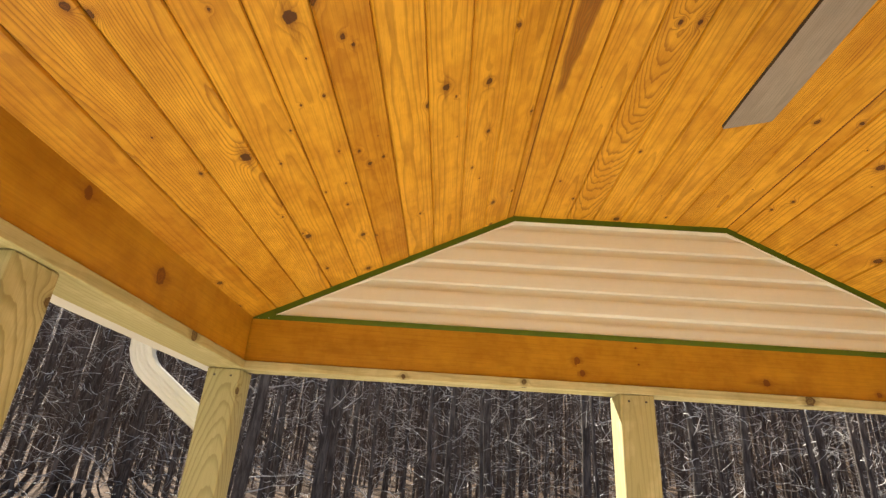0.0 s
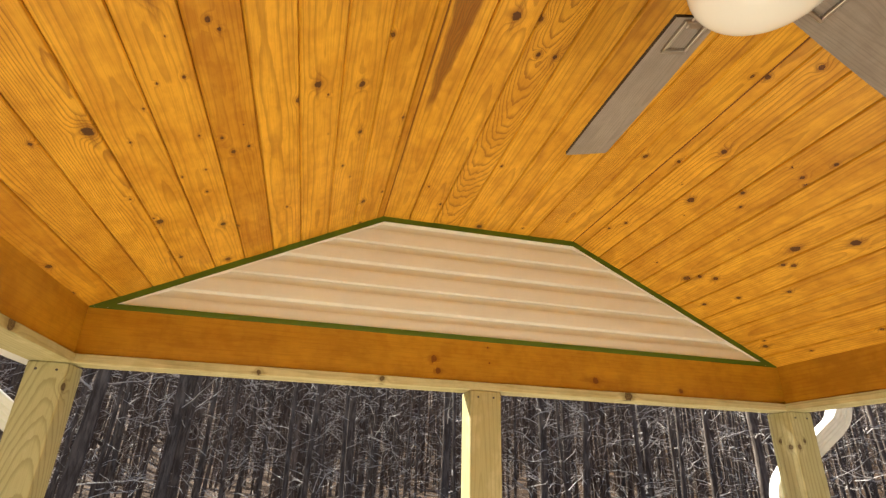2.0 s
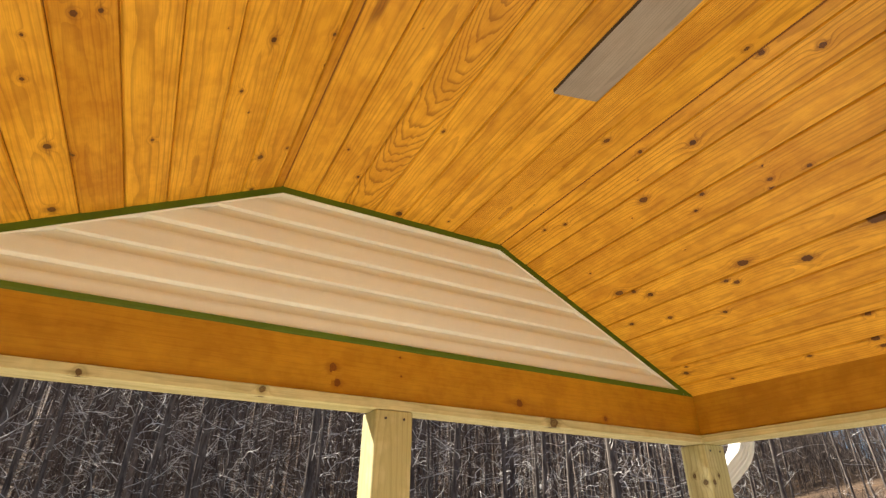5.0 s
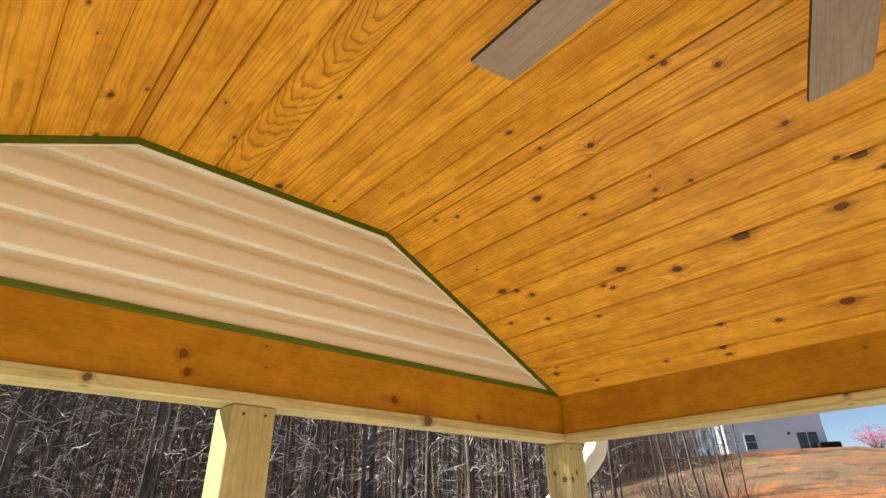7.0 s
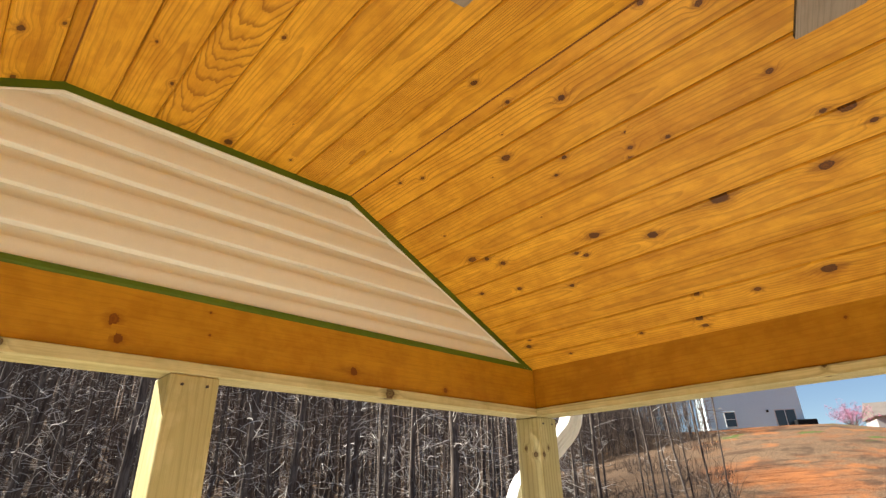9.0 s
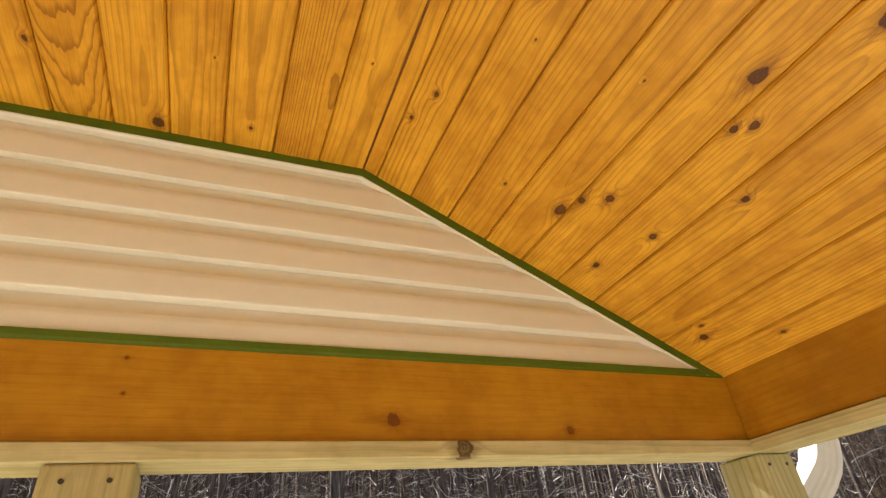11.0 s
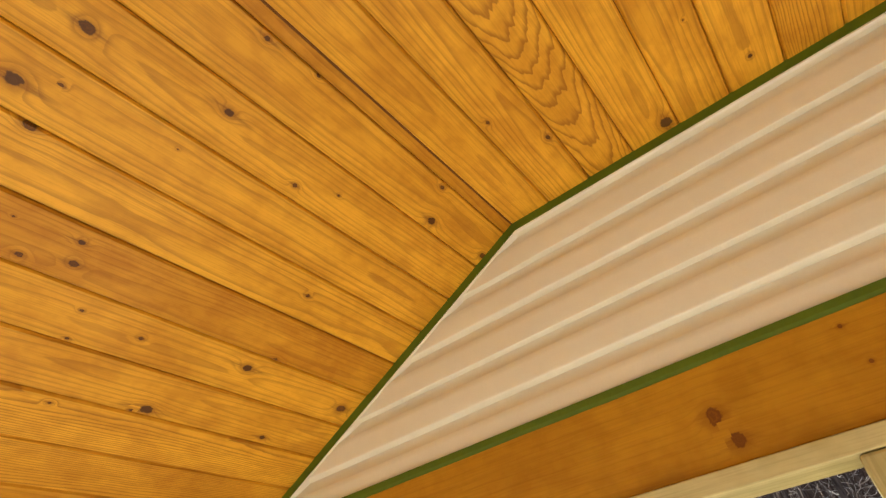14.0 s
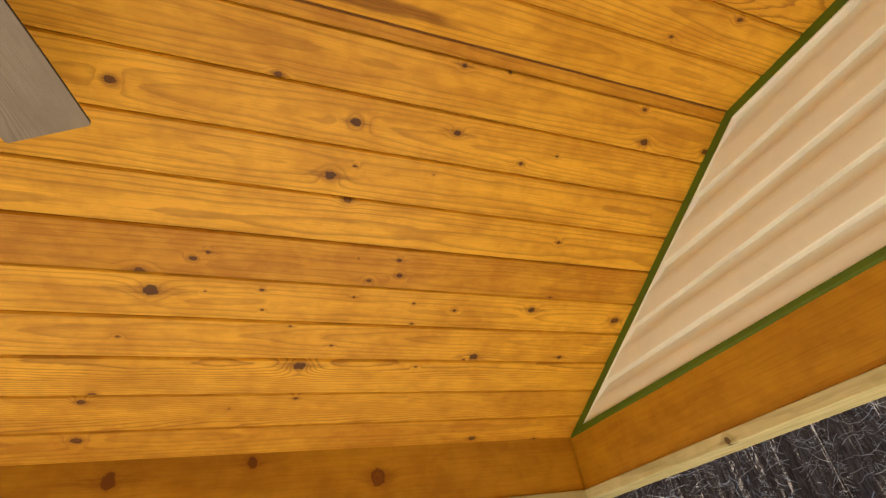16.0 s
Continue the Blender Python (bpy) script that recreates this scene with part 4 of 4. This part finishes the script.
    tagged(mesh_ob("distant_trunks", V, F, M_FARBARK), "dense bare tree trunks deep in the woods", "woods", kind="stuff")
    tagged(mesh_ob("distant_branches", TV, TF, M_FARBARK), "tangle of bare grey branches deep in the woods", "woods", kind="stuff")
    # dry brush and dead twigs between the trunks
    V, F = [], []
    for i in range(30000):
        az, r = rng.uniform(-110, 56), math.sqrt(rng.uniform(16 ** 2, 50 ** 2))
        if az > 56 and r < 22:
            continue
        x, y = r * math.sin(radians(az)), r * math.cos(radians(az))
        p = Vector((x, y, ground_z(x, y) + rng.uniform(0.0, 1.0) ** 1.2 * 11.0))
        a = rng.uniform(0, 6.283)
        L = rng.uniform(0.2, 1.1)
        tw = crooked(rng, p, (math.cos(a), math.sin(a), rng.uniform(-0.6, 0.9)), L, 4, 0.55, 0.06)
        r0 = rng.uniform(0.007, 0.014)
        tube(V, F, tw, [r0, r0, r0 * 0.8, r0 * 0.6, r0 * 0.35], 3)
    tagged(mesh_ob("brushwood", V, F, M_TWIG), "dead twigs and brush among the trees, whitened like sun glints", "brushwood", kind="stuff")
    V, F = [], []
    for i in range(5000):
        az, r = rng.uniform(50, 69), rng.uniform(22, 58)
        x, y = r * math.sin(radians(az)), r * math.cos(radians(az))
        if noise.noise((x * 0.22, y * 0.22, 9.0)) < 0.08:
            continue
        p = Vector((x, y, ground_z(x, y) - 0.05))
        tw = crooked(rng, p, (rng.gauss(0, 0.5), rng.gauss(0, 0.5), 1.0), rng.uniform(0.4, 1.9), 4, 0.35, 0.02)
        tube(V, F, tw, [0.014, 0.011, 0.009, 0.006, 0.003], 3)
    tagged(mesh_ob("undergrowth", V, F, M_FARBARK), "brown bare saplings at the foot of the clay bank", "undergrowth", kind="stuff")


build_woods()


# ---------------------------------------------------------------- houses on the bank
def window(parent, x0, x1, z0, z1, y, sash=True):
    w = part("window", box_bm((x0, y - 0.06, z0), (x1, y + 0.02, z1), 0.01), M_WHITE, parent)
    rows = [(z0 + 0.1, (z0 + z1) / 2 - 0.04), ((z0 + z1) / 2 + 0.04, z1 - 0.1)] if sash else [(z0 + 0.1, z1 - 0.1)]
    for a, b in rows:
        part("pane", box_bm((x0 + 0.1, y - 0.075, a), (x1 - 0.1, y - 0.055, b), 0.004), M_GLASS, w)


def build_white_house():
    """Two storeys of white siding; its front is built along x and then turned."""
    az, r = 72.35, 84.0
    root = tagged(new("house"), "two-storey white-sided house on top of the clay bank", "house")
    W, D, H = 11.7, 5.5, 7.2
    part("wall", box_bm((-W / 2, 0, -1.0), (W / 2, D, H), 0.02), M_SIDING, root)
    V, F = prism([(-0.4, H), (D / 2, H + 3.2), (D + 0.4, H), (D + 0.4, H - 0.2), (-0.4, H - 0.2)], [lambda p: (-W / 2 - 0.3, p[0], p[1]), lambda p: (W / 2 + 0.3, p[0], p[1])])
    mesh_ob("roof", V, F, M_ROOF, root)
    window(root, -3.6, -2.2, 0.5, 2.5, 0)
    d = part("door", box_bm((2.5, -0.06, 0.15), (5.0, 0.02, 2.5), 0.01), M_WHITE, root, "glazed sliding patio door")
    for a, b in ((2.62, 3.70), (3.80, 4.88)):
        part("pane", box_bm((a, -0.08, 0.28), (b, -0.055, 2.38), 0.004), M_GLASS, d)
    part("lamp", box_bm((1.6, -0.18, 2.2), (1.85, 0.0, 2.5), 0.03), M_DARK, root, "small dark wall lamp")
    part("vent", box_bm((1.4, -0.1, 5.1), (2.3, 0.0, 5.4), 0.03), M_DARK, root)
    x, y = r * math.sin(radians(az)), r * math.cos(radians(az))
    root.matrix_basis = pose(x, y, 8.35, 0, 0, -az + 15)
    g = tagged(new("patio_grill"), "dark covered box standing beside the patio door", "grill")
    part("cover", box_bm((-1.2, -0.5, -0.3), (1.2, 0.5, 1.35), 0.12, 2), M_BAG, g)
    m = pose(x, y, 8.35, 0, 0, -az + 15) @ pose(5.6, -0.9, -0.35)
    g.matrix_basis = m


def build_far_house():
    az, r = 83.9, 122.0
    root = tagged(new("house"), "low grey house with a pale shingled gable roof", "house")
    part("wall", box_bm((-6, 0, -5.0), (6, 8, 3.0), 0.02), M_TANWALL, root)
    V, F = prism([(-0.5, 3.0), (4.0, 5.6), (8.5, 3.0), (8.5, 2.8), (-0.5, 2.8)], [lambda p: (-6.4, p[0], p[1]), lambda p: (6.4, p[0], p[1])])
    mesh_ob("roof", V, F, M_ROOF, root)
    window(root, -3.2, -1.6, 0.6, 2.3, 0)
    for a in (-3.8, -1.5):
        part("shutter", box_bm((a, -0.05, 0.6), (a + 0.5, 0.0, 2.3), 0.01), M_DARK, root)
    x, y = r * math.sin(radians(az)), r * math.cos(radians(az))
    root.matrix_basis = pose(x, y, 9.3, 0, 0, -az + 15)


def blossom_tree(az, r, size, seed):
    rng = random.Random(seed)
    root = tagged(new("blossom_tree"), "small ornamental tree with a thin cloud of pink blossom", "tree", group="pink trees")
    V, F, LV, LF = [], [], [], []
    tube(V, F, [(0, 0, -0.5), (0.05, 0, 0.8), (0, 0.05, 1.5)], [0.16, 0.13, 0.11], 8)
    for k in range(26):
        a = rng.uniform(0, 6.283)
        br = crooked(rng, (0, 0, rng.uniform(0.8, 1.6)), (math.cos(a), math.sin(a), rng.uniform(0.5, 2.2)), size * rng.uniform(0.7, 1.1), 6, 0.2)
        tube(V, F, br, [0.07, 0.055, 0.045, 0.035, 0.025, 0.018, 0.01], 5)
        for j in range(4, 7):
            for _ in range(24):
                c = br[j] + Vector([rng.gauss(0, 0.3) for _ in range(3)])
                s = rng.uniform(0.04, 0.085)
                b = len(LV)
                u = Vector([rng.gauss(0, 1) for _ in range(3)]).normalized()
                w = u.orthogonal().normalized()
                v = u.cross(w)
                LV += [c + s * w, c + s * v, c - s * w, c - s * v, c + u * s * 0.4]
                LF += [(b, b + 1, b + 4), (b + 1, b + 2, b + 4), (b + 2, b + 3, b + 4), (b + 3, b, b + 4)]
    mesh_ob("trunk", V, F, M_BARK, root)
    mesh_ob("crown", LV, LF, M_PINK, root, "pink blossom")
    x, y = r * math.sin(radians(az)), r * math.cos(radians(az))
    root.matrix_basis = pose(x, y, ground_z(x, y) - 0.3)


build_white_house()
build_far_house()
blossom_tree(79.4, 96, 3.7, 3)
blossom_tree(83.4, 142, 8.5, 4)

# ---------------------------------------------------------------- wrapped post beside the porch
wp = tagged(new("wrapped_post"), "brown painted post with its top wrapped in black plastic", "post")
part("shaft", box_bm((5.04, 1.110, GROUND - 0.1), (5.18, 1.250, 2.09), 0.008), M_RUST, wp)
bm = bmesh.new()
bmesh.ops.create_icosphere(bm, subdivisions=4, radius=1.0)
for v in bm.verts:
    q = v.co.copy()
    f = 1 + 0.16 * noise.noise(q * 2.3) + 0.06 * noise.noise(q * 7.0)
    v.co = Vector((5.11 + 0.105 * q.x * f, 1.180 + 0.105 * q.y * f, 2.135 + 0.115 * q.z * f))
part("plastic_wrap", bm, M_BAG, wp, "crumpled black plastic wrap", True)
